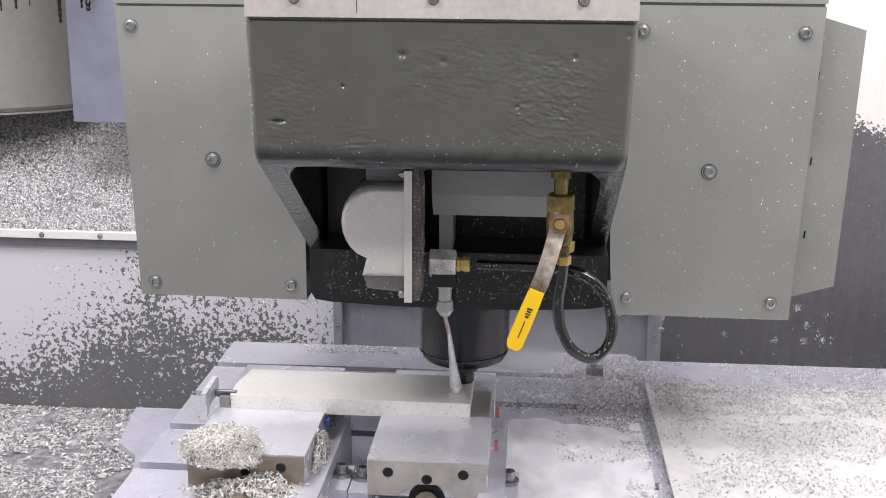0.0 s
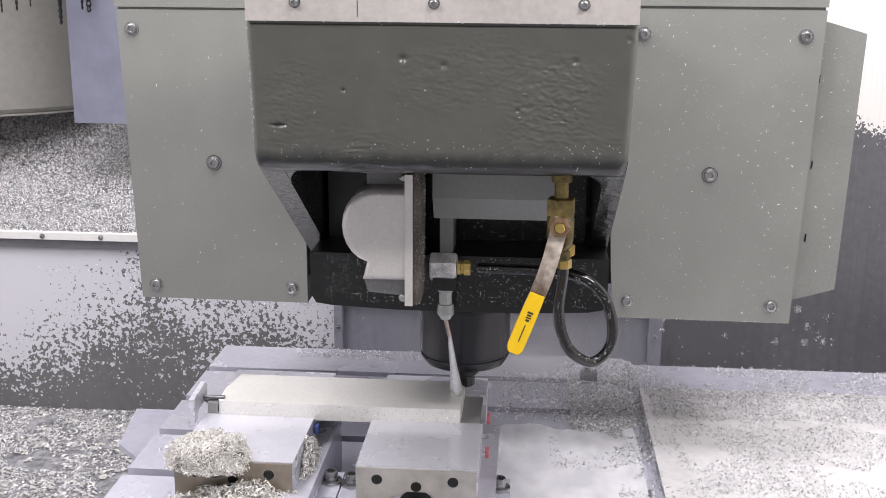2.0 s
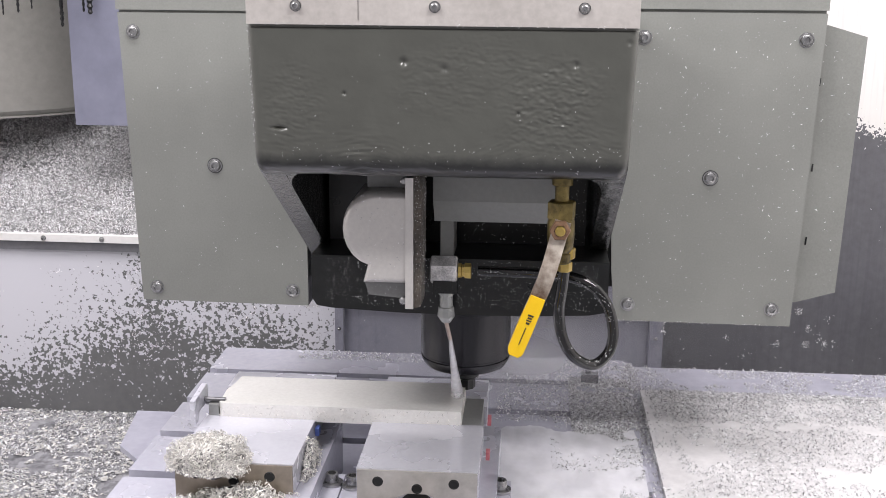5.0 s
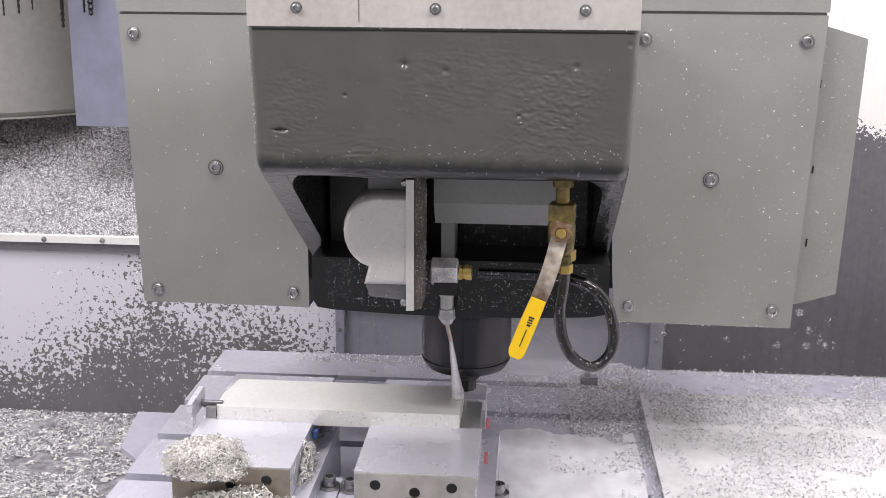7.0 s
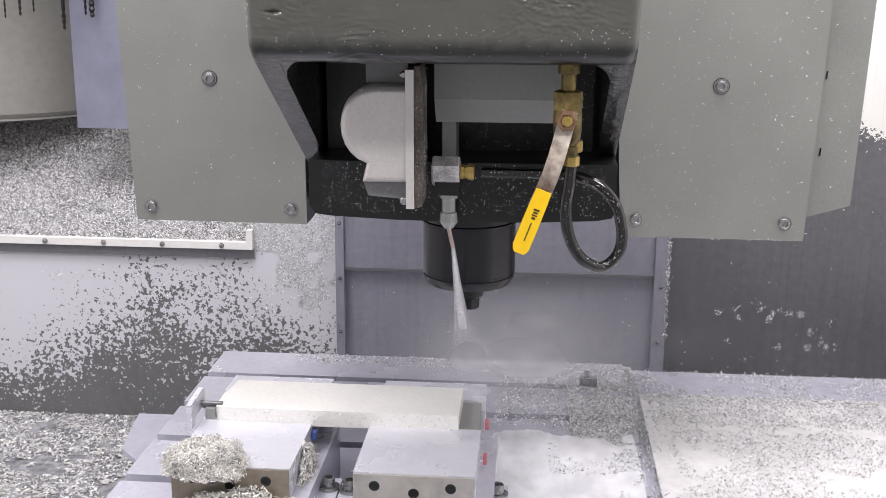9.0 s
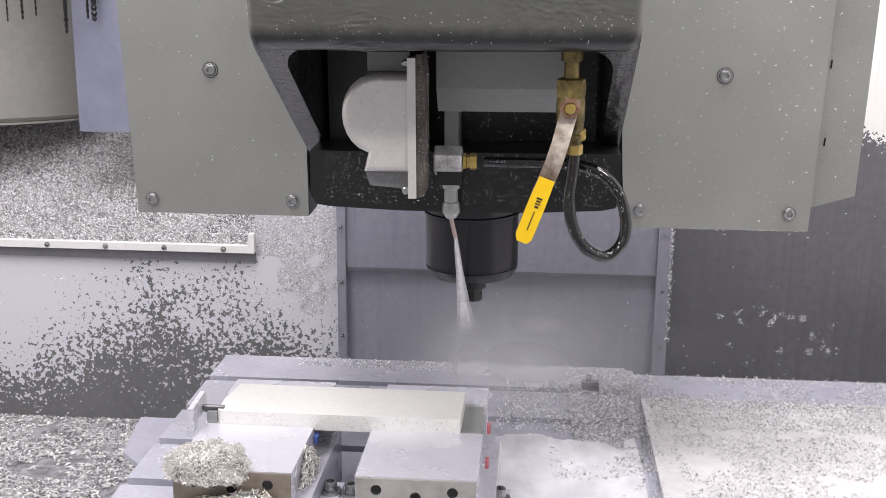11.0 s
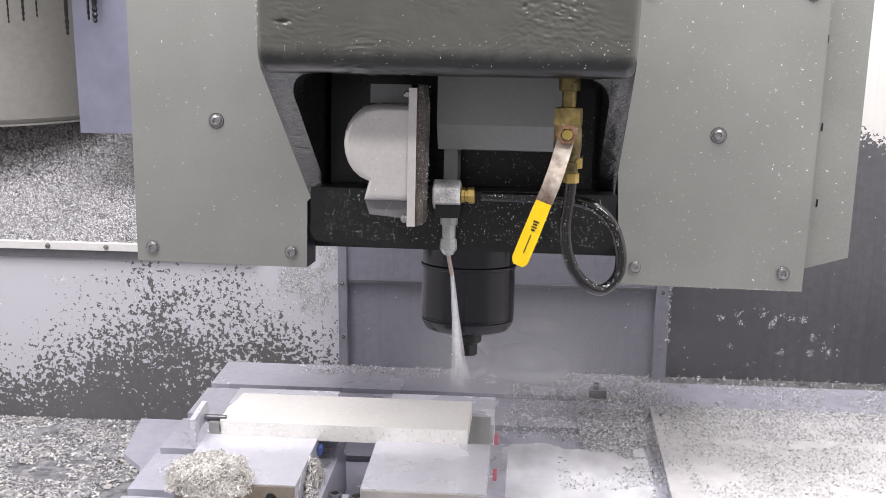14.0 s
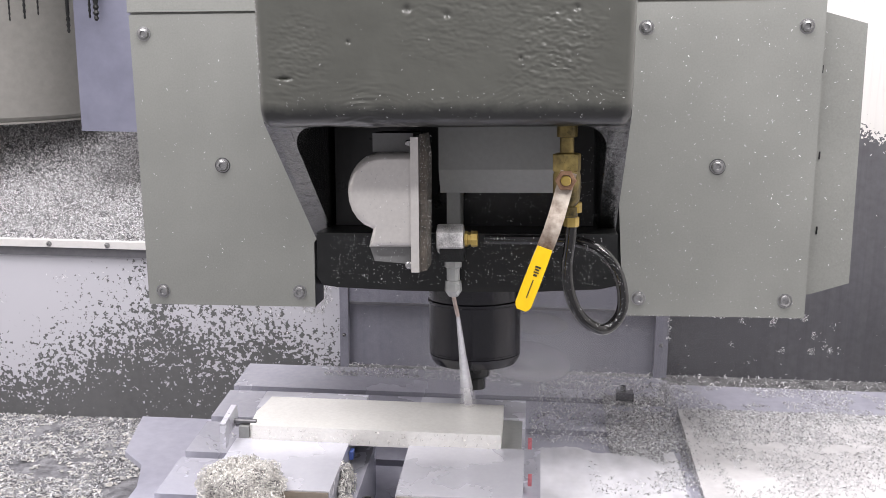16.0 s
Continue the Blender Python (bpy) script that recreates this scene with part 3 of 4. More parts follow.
def casting():
    # hollow nose: front wall, two cheeks with a sloping lower edge, a top
    cheek = [(-0.442, 0.47), (-0.442, 0.305), (-0.438, 0.290), (-0.424, 0.276), (-0.10, 0.082), (-0.02, 0.082), (-0.02, 0.47)]
    part("casting_front", rounded_front(), EDGECAST, head, "dark grey rough cast iron face with sand-casting dents", smooth=True)
    for s, x0, x1 in (("l", 0.2795, 0.3075), ("r", 0.686, 0.7105)):
        part("casting_cheek", worn_cheek(cheek, x0, x1), LIP, head, "wet rim of the cast nose with shade in its colour", smooth=True)
    for x, way in ((0.3073, 1), (0.6862, -1)):
        arc = [(x + way * 0.030 * (1 - math.cos(q)), 0.2425 + 0.030 * math.sin(q)) for q in [math.pi / 2 * k / 10 for k in range(11)]]
        bm = prism([(x, 0.2765)] + arc + [(x + way * 0.030, 0.2765)], "y", -0.424, -0.372)
        for v in bm.verts:
            v.co.y += 1.67 * (0.2765 - v.co.z)
        part("corner_fillet", bm, LIP, head, smooth=True)
    # roof and back wall near black: the cavity's shade put into their colour
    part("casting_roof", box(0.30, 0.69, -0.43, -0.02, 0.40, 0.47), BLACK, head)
    part("cavity_back", box(0.3125, 0.6795, -0.15, -0.02, 0.1245, 0.42), BLACK, head, "wet wall inside the nose, its shade painted black")
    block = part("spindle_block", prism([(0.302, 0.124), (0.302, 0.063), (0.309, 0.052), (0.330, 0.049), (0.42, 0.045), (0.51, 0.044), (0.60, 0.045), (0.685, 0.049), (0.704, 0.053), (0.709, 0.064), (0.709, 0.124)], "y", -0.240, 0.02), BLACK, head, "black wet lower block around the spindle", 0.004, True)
    part("rear_block", box(0.300, 0.710, 0.25, 0.36, -0.015, 0.03), BLACK, head, "black body behind the spindle nose", 0.006, True)
    plate = part("top_plate", box(0.2775, 0.7145, -0.456, -0.43, 0.4463, 0.70), UPPER, head, "pale bare plate bolted above the casting", 0.001)
    for x in (0.334, 0.4895, 0.654):
        # black rings drawn for the shadows around these bolts
        button_screw(plate, x, -0.456, 0.467, 0.0050, "bolt", True)
    part("groove", box(0.404, 0.4045, -0.4565, -0.455, 0.452, 0.69), BLACK, plate)


def worn_cheek(outline, x0, x1):
    """A cheek of the casting: rounded all round, with an uneven skin on its broad rim."""
    bm = prism(outline, "x", x0, x1)
    bmesh.ops.bevel(bm, geom=[e for e in bm.edges if e.calc_face_angle(0) > 0.4], offset=0.009, segments=4, profile=0.5, affect="EDGES")
    bmesh.ops.subdivide_edges(bm, edges=[e for e in bm.edges if e.calc_length() > 0.02], cuts=14, use_grid_fill=True)
    for v in bm.verts:
        p = v.co
        v.co = p + Vector((0.4, -0.6, -0.7)) * (noise.noise(p * 55) * 0.0012 + noise.noise(p * 140) * 0.0007)
    return bm


def rounded_front():
    """The cast front wall: it tapers downwards, rolls under at its lower edge, and has an uneven skin with a few pits."""
    bm = bmesh.new()
    nx, nf, na, nu = 300, 110, 26, 6
    x0, x1, z0, z1, r = 0.280, 0.710, 0.272, 0.446, 0.013
    rad = 0.026
    rows = []
    flat = [(-0.452, z1 + (z0 + rad - z1) * j / nf, 1.0, 0.0) for j in range(nf + 1)]
    arc = [(-0.452 + rad * (1 - math.cos(q)), z0 + rad * (1 - math.sin(q)), math.cos(q), math.sin(q)) for q in [math.pi / 2 * j / na for j in range(1, na + 1)]]
    under = [(-0.452 + rad + 0.012 * j / nu, z0, 0.0, 1.0) for j in range(1, nu + 1)]
    pits = ((0.455, 0.406, 0.004, 0.004), (0.500, 0.399, 0.0035, 0.003), (0.583, 0.35, 0.002, 0.003), (0.388, 0.37, 0.002, 0.003), (0.644, 0.405, 0.003, 0.003), (0.640, 0.352, 0.002, 0.002), (0.70, 0.43, 0.003, 0.002))
    for y, z, ny, nz in flat + arc + under:
        row = []
        for i in range(nx + 1):
            u = i / nx
            x = x0 + (x1 - x0) * u
            dx = min(x - x0, x1 - x)
            back = r - math.sqrt(max(r * r - (r - dx) ** 2, 0)) if dx < r else 0.0
            p = Vector((x, 0, z + y * 0.4))
            w = noise.noise(p * 14) * 0.0011 + noise.noise(p * 60) * 0.00028
            # combed ripples above the rolled edge, fading upwards, and a rough field
            low = max(0.0, 1 - (z - z0) / 0.075)
            w += low * max(0.0, 0.3 + noise.noise(Vector((x * 16, 5.0, z * 20)))) * noise.noise(Vector((x * 60, 1.0, z * 330 + x * 30 * noise.noise(Vector((x * 9, 2, 0)))))) * 0.0019
            for cx, cz, sx, sz, k in ((0.618, 0.375, 0.075, 0.05, 0.0013), (0.50, 0.385, 0.075, 0.055, 0.0006), (0.55, 0.42, 0.06, 0.03, 0.0006), (0.33, 0.36, 0.045, 0.06, 0.0007), (0.62, 0.325, 0.07, 0.03, 0.0009)):
                rough = max(0.0, 1 - math.hypot((x - cx) / sx, (z - cz) / sz))
                w += min(1.0, 2 * rough) * (0.6 * noise.noise(Vector((x * 95, cx * 9, z * 330 + x * 40))) + 0.7 * noise.noise(Vector((x * 210, cx * 7, z * 300)))) * k
            for px, pz, pr, deep in pits:
                w -= deep * math.exp(-((x - px) ** 2 + (z - pz) ** 2) / pr ** 2)
            w -= 0.004 * math.exp(-((x - 0.312) / 0.008) ** 2 - ((z - 0.329) / 0.0018) ** 2)
            if z1 - z < 0.003:
                back += 0.002
            xt = 0.495 + (x - 0.495) * (1 + 0.026 * (z - z0) / (z1 - z0))
            row.append(bm.verts.new((xt, y + back * ny - w * ny, z + back * nz - w * nz)))
        rows.append(row)
    for a, b in zip(rows, rows[1:]):
        for i in range(nx):
            bm.faces.new((a[i], a[i + 1], b[i + 1], b[i]))
    # inner side closes the wall
    n = len(rows) - 1
    ia, ib = bm.verts.new((rows[0][0].co.x, -0.414, z1)), bm.verts.new((rows[0][nx].co.x, -0.414, z1))
    bm.faces.new([ia] + rows[0] + [ib])
    bm.faces.new([ia, ib] + rows[n][::-1])
    bm.faces.new([ia] + [rows[j][0] for j in range(n, -1, -1)])
    bm.faces.new([ib] + [rows[j][nx] for j in range(n + 1)])
    return bm


def side_motor():
    """Silver gear cover with a round bulge, on a dark crusted flange."""
    arc = [(0.372 + 0.040 * (1 - math.cos(a)), 0.192 + 0.046 * math.sin(a)) for a in [math.radians(d) for d in (-78, -60, -45, -30, -15, 0, 15, 30, 45, 60, 75)]]
    outline = [(0.455, 0.125), (0.398, 0.125)] + arc + [(0.412, 0.2385), (0.455, 0.2385)]
    bm = bmesh.new()
    rings = [[bm.verts.new((x, -0.24, z)) for x, z in outline]]
    for k in range(9):
        q = math.radians(88) * k / 8
        f, lift = 1 - 0.16 * (1 - math.cos(q)), 0.012 * math.sin(q)
        rings.append([bm.verts.new((0.455 + (x - 0.455) * f, -0.350 - lift, 0.182 + (z - 0.182) * f)) for x, z in outline])
    for ra, rb in zip(rings, rings[1:]):
        for k in range(len(outline)):
            j = (k + 1) % len(outline)
            bm.faces.new((ra[k], ra[j], rb[j], rb[k]))
    bm.faces.new(rings[0][::-1])
    bm.faces.new(rings[-1])
    body = part("motor_cover", bm, SILVER, head, "silver-painted rounded gear cover with drops on it", smooth=True)
    part("foot", prism([(0.398, 0.1245), (0.4525, 0.1245), (0.4525, 0.103), (0.404, 0.107)], "y", -0.345, -0.24), SILVERSHADE, body, "", 0.002)
    part("shoulder", prism([(0.401, 0.2390), (0.4525, 0.2390), (0.4525, 0.262), (0.401, 0.262)], "y", -0.330, -0.24), SILVERSHADE, body, "", 0.002)
    part("rim", prism([(0.4530, 0.096), (0.463, 0.096), (0.463, 0.258), (0.4530, 0.258)], "y", -0.366, -0.24), SILVER, body, "", 0.0015)
    flange = part("flange_plate", prism([(0.4635, 0.096), (0.472, 0.098), (0.4735, 0.235), (0.470, 0.262), (0.4635, 0.262)], "y", -0.362, -0.305), CRUST, head, "dark flange crusted with chips", 0.002)
    for z in (0.1035, 0.250):
        part("bolt", turned([(0.0045, 0), (0.0045, 0.006), (0.003, 0.007)], aim((0.449, -0.352 if z < 0.2 else -0.343, z), (0.449, -1, z)), 12), STEEL, body, smooth=True)
    for ob in [body, *body.children, flange]:
        for v in ob.data.vertices:
            v.co.x -= 0.0065
            v.co.z -= 0.006 * max(0.0, 0.25 - v.co.z) / 0.15
    part("junction_box", prism([(-0.285, 0.29), (-0.285, 0.213), (-0.262, 0.181), (-0.20, 0.177), (-0.20, 0.29)], "x", 0.474, 0.634), BOXGREY, head, "plain grey sheet box under the casting", 0.0015)
    part("bracket", box(0.480, 0.498, -0.235, -0.17, 0.10, 0.20), BOXGREY, head)


def valve_and_hose():
    vx, vy = 0.638, -0.392
    m = lambda z: Matrix.Translation((vx, vy, z))
    body = part("valve_body", turned([(0.012, 0), (0.0135, 0.001), (0.0135, 0.012), (0.012, 0.013), (0.015, 0.018), (0.0165, 0.03), (0.0165, 0.05), (0.0150, 0.056), (0.0150, 0.075), (0.012, 0.077)], m(0.163), 24), DIRTYBRASS, head, "dirty brass ball valve body", smooth=True)
    part("hex_end", turned([(0.0165, 0), (0.0175, 0.001), (0.0175, 0.02), (0.0165, 0.021)], m(0.218), 6, phase=0.3), DIRTYBRASS, body)
    part("nipple", turned([(0.0085, 0), (0.0085, 0.02), (0.0125, 0.021), (0.0125, 0.035), (0.014, 0.036), (0.014, 0.05)], m(0.238), 18), DIRTYBRASS, body, smooth=True)
    part("lower_fitting", turned([(0.0075, 0), (0.0095, 0.001), (0.0095, 0.012), (0.0075, 0.013), (0.0075, 0.02)], Matrix.Translation((0.644, -0.385, 0.150)), 6), BRASS, body, "bright brass hex fitting")
    part("lower_collar", turned([(0.011, 0), (0.0115, 0.001), (0.0115, 0.012), (0.0105, 0.013)], Matrix.Translation((0.645, -0.388, 0.168)), 8), BRASS, body)
    stem = aim((0.6365, -0.4115, 0.2085), (0.6365, -1, 0.2085))
    part("stem_nut", turned([(0.012, 0), (0.0128, 0.001), (0.0128, 0.007), (0.0115, 0.0085), (0.0075, 0.0087), (0.0068, 0.005), (0.0058, 0.0052), (0.0055, 0.0105), (0.002, 0.011)], stem, 6), RUST, body, "brown hex nut on the valve stem")
    part("stem_end", turned([(0.0062, 0.0), (0.0062, 0.0108), (0.0050, 0.0122), (0.001, 0.0125)], stem, 16), BRASS, body, "bright brass stem end", smooth=True)
    # lever: a bent flat bar, then a vinyl grip
    def bar(points, halves, thick):
        bm = bmesh.new()
        rings = []
        for i, (x, y, z) in enumerate(points):
            a, b = points[max(i - 1, 0)], points[min(i + 1, len(points) - 1)]
            d = Vector((b[0] - a[0], 0, b[2] - a[2])).normalized()
            s = Vector((d.z, 0, -d.x)) * (halves[i] if isinstance(halves, tuple) else halves)
            q = Vector((x, y, z))
            rings.append([bm.verts.new(q + s + Vector((0, -thick, 0))), bm.verts.new(q - s + Vector((0, -thick, 0))), bm.verts.new(q - s + Vector((0, thick, 0))), bm.verts.new(q + s + Vector((0, thick, 0)))])
        for a, b in zip(rings, rings[1:]):
            for k in range(4):
                bm.faces.new((a[k], a[(k + 1) % 4], b[(k + 1) % 4], b[k]))
        bm.faces.new(rings[0][::-1])
        bm.faces.new(rings[-1])
        return bm
    lever = part("lever", bar([(0.640, -0.409, 0.218), (0.635, -0.411, 0.200), (0.631, -0.414, 0.185), (0.626, -0.424, 0.168), (0.620, -0.432, 0.150), (0.613, -0.434, 0.132), (0.605, -0.434, 0.112)], 0.0098, 0.0016), LEVER, body, "bent steel lever, rust-stained", 0.0008, True)
    pts = [(0.6125, -0.434, 0.131), (0.608, -0.434, 0.119), (0.5965, -0.434, 0.088), (0.5875, -0.434, 0.064), (0.5862, -0.434, 0.0605), (0.5850, -0.434, 0.0575)]
    grip = part("grip", bar(pts, (0.0090, 0.0096, 0.0101, 0.0098, 0.0084, 0.0056), 0.0046), YELLOW, lever, "yellow vinyl grip with dark print", 0.0030, True)
    d = Vector((-0.025, 0, -0.067)).normalized()
    s = Vector((d.z, 0, -d.x))
    for a0, a1, h in ((0.010, 0.0122, 0.0034), (0.0135, 0.0155, 0.0026), (0.017, 0.0185, 0.0032), (0.020, 0.0225, 0.0022), (0.027, 0.050, 0.0006)):
        c0, c1 = Vector((0.6085, -0.4392, 0.119)) + d * a0, Vector((0.6085, -0.4392, 0.119)) + d * a1
        bm = bmesh.new()
        q = [c0 - s * h, c1 - s * h, c1 + s * h, c0 + s * h]
        lo = [bm.verts.new(p) for p in q]
        hi = [bm.verts.new(p + Vector((0, 0.0008, 0))) for p in q]
        bm.faces.new(lo), bm.faces.new(hi[::-1])
        for i in range(4):
            bm.faces.new((lo[i], lo[(i + 1) % 4], hi[(i + 1) % 4], hi[i]))
        part("print_bar", bm, INK, grip)
    loop = [(0.644, -0.385, 0.155), (0.6425, -0.38, 0.130), (0.6395, -0.375, 0.095), (0.645, -0.37, 0.060), (0.661, -0.36, 0.031), (0.686, -0.345, 0.016), (0.706, -0.335, 0.030), (0.711, -0.33, 0.056), (0.703, -0.32, 0.088), (0.684, -0.315, 0.111), (0.655, -0.31, 0.122), (0.61, -0.305, 0.1245), (0.57, -0.303, 0.1245), (0.535, -0.302, 0.1245)]
    part("coolant_hose", tube(loop, 0.0072, 14, 8), RUBBER, head, "glossy black rubber hose in a loop", smooth=True)
    rng = np.random.default_rng(23)
    wet = []
    for p0, p1 in zip(loop[1:], loop[2:]):
        for _ in range(26):
            q = rng.uniform(0, math.pi)
            way = np.array([math.cos(q) * 0.6, -math.sin(q), math.cos(q) * 0.8])
            way /= np.linalg.norm(way)
            wet.append(np.hstack([np.array(p0) + (np.array(p1) - np.array(p0)) * rng.uniform() + way * 0.0073, way]))
    # bright flecks also stand in for the wet highlights of the hose
    flakes("hose_chips", np.array(wet), 0.0017, SPECK, head, 24, "fine bright flecks of chips and wet glints on the hose", flat=True)
    nut = part("hex_coupling", turned([(0.0172, 0), (0.0188, 0.0018), (0.0188, 0.033), (0.0172, 0.0348)], aim((0.473, -0.302, 0.125), (1, -0.302, 0.125)), 6, phase=math.pi / 6), NUT, head, "speckled nickel hex coupling")
    part("brass_fitting", turned([(0.010, 0), (0.010, 0.004), (0.0085, 0.005), (0.0085, 0.008), (0.0105, 0.0085), (0.0105, 0.016), (0.009, 0.017)], aim((0.509, -0.302, 0.1245), (1, -0.302, 0.1245)), 8), BRASS, nut, "bright brass hose fitting")
    part("elbow", box(0.477, 0.508, -0.314, -0.28, 0.096, 0.113), BLACK, head, "", 0.003)


def spindle_and_nozzle():
    m = Matrix.Translation((0.5035, -0.010, 0))
    nose = part("spindle_nose", turned([(0.0715, 0.064), (0.0715, -0.004), (0.0735, -0.006), (0.0735, -0.009), (0.0715, -0.011), (0.0715, -0.086), (0.0700, -0.0875), (0.0700, -0.090), (0.0712, -0.091), (0.0702, -0.096), (0.064, -0.106), (0.054, -0.108), (0.028, -0.108)], m, 64), NOSE, head, "glossy black round spindle nose", smooth=True)
    part("tool_holder", turned([(0.027, -0.108), (0.027, -0.114), (0.023, -0.116), (0.023, -0.128), (0.018, -0.132)], m, 28), BLACK, nose, smooth=True)
    part("cutter_bit", turned([(0.0165, -0.132), (0.0165, -0.149), (0.015, -0.150)], m, 10), BLACK, nose)
    noz = part("nozzle", turned([(0.0115, 0.0), (0.0115, -0.012), (0.0088, -0.014), (0.0088, -0.030), (0.0105, -0.031), (0.0118, -0.044), (0.0065, -0.052), (0.003, -0.053)], Matrix.Translation((0.4910, -0.268, 0.095)), 10), NOZZLE, head, "grey plastic coolant nozzle", smooth=True)
    part("tip_tube", tube([(0.4910, -0.268, 0.045), (0.4925, -0.264, 0.034), (0.4960, -0.255, 0.014)], 0.0028, 10, 5), COPPER, noz, "thin copper tip", smooth=True)


cover_panels()
casting()
side_motor()
valve_and_hose()
spindle_and_nozzle()
flakes("stuck_chips", np.vstack([on_quad(45, (-0.03, -0.0005, 0.0), (0.27, 0, 0), (0, 0, 0.43), 3), on_quad(150, (0.74, -0.0005, -0.02), (0.27, 0, 0), (0, 0, 0.46), 4),
                                on_quad(40, (1.03, 0.0195, 0.03), (0.045, 0, 0), (0, 0, 0.37), 5)]), 0.0025, SPECK, head, 6, "tiny bright chips stuck to the paint", flat=True)
flakes("paint_specks", np.vstack([on_quad(150, (-0.03, -0.0005, 0.0), (0.27, 0, 0), (0, 0, 0.43), 13), on_quad(420, (0.74, -0.0005, -0.02), (0.27, 0, 0), (0, 0, 0.46), 14)]), 0.0014, SPECK, head, 16, "fine bright specks on the paint", flat=True)
flakes("cavity_chips", np.vstack([on_quad(900, (0.32, -0.2405, 0.054), (0.375, 0, 0), (0, 0, 0.068), 7), on_quad(110, (0.2795, -0.4480, 0.31), (0.005, 0, 0), (-0.004, 0, 0.135), 29), on_quad(34, (0.30, -0.4545, 0.295), (0.40, 0, 0), (0, 0, 0.15), 8), on_quad(110, (0.30, -0.4530, 0.283), (0.40, 0, 0), (0, 0, 0.030), 28),
                                 on_quad(170, (0.385, -0.3655, 0.10), (0.075, 0, 0), (0, 0, 0.14), 9), on_quad(420, (0.5, -0.1505, 0.12), (0.18, 0, 0), (0, 0, 0.12), 10),
                                 on_quad(90, (0.735, -0.001, -0.0335), (0.275, 0, -0.001), (0, 0, 0.003), 19), on_quad(90, (0.29, -0.459, 0.4455), (0.42, 0, 0), (0, 0, 0.003), 20), on_quad(110, (0.465, -0.364, 0.10), (0.008, 0, 0), (0, 0, 0.16), 15)]), 0.0015, SPECK, head, 11, "fine chips on the wet casting", flat=True)


def white_water(nt):
    """Fine white drops: they scatter light forwards and back. Gives the socket for how dense they are."""
    nt.nodes.remove(nt.nodes["Principled BSDF"])
    front = node(nt, "ShaderNodeBsdfDiffuse", Color=(0.95, 0.95, 0.97, 1))
    through_light = node(nt, "ShaderNodeBsdfTranslucent", Color=(0.95, 0.95, 0.97, 1))
    clear = nt.nodes.new("ShaderNodeBsdfTransparent")
    both, out = nt.nodes.new("ShaderNodeMixShader"), nt.nodes.new("ShaderNodeMixShader")
    nt.links.new(front.outputs[0], both.inputs[1])
    nt.links.new(through_light.outputs[0], both.inputs[2])
    nt.links.new(clear.outputs[0], out.inputs[1])
    nt.links.new(both.outputs[0], out.inputs[2])
    nt.links.new(out.outputs[0], nt.nodes["Material Output"].inputs["Surface"])
    return out.inputs[0]


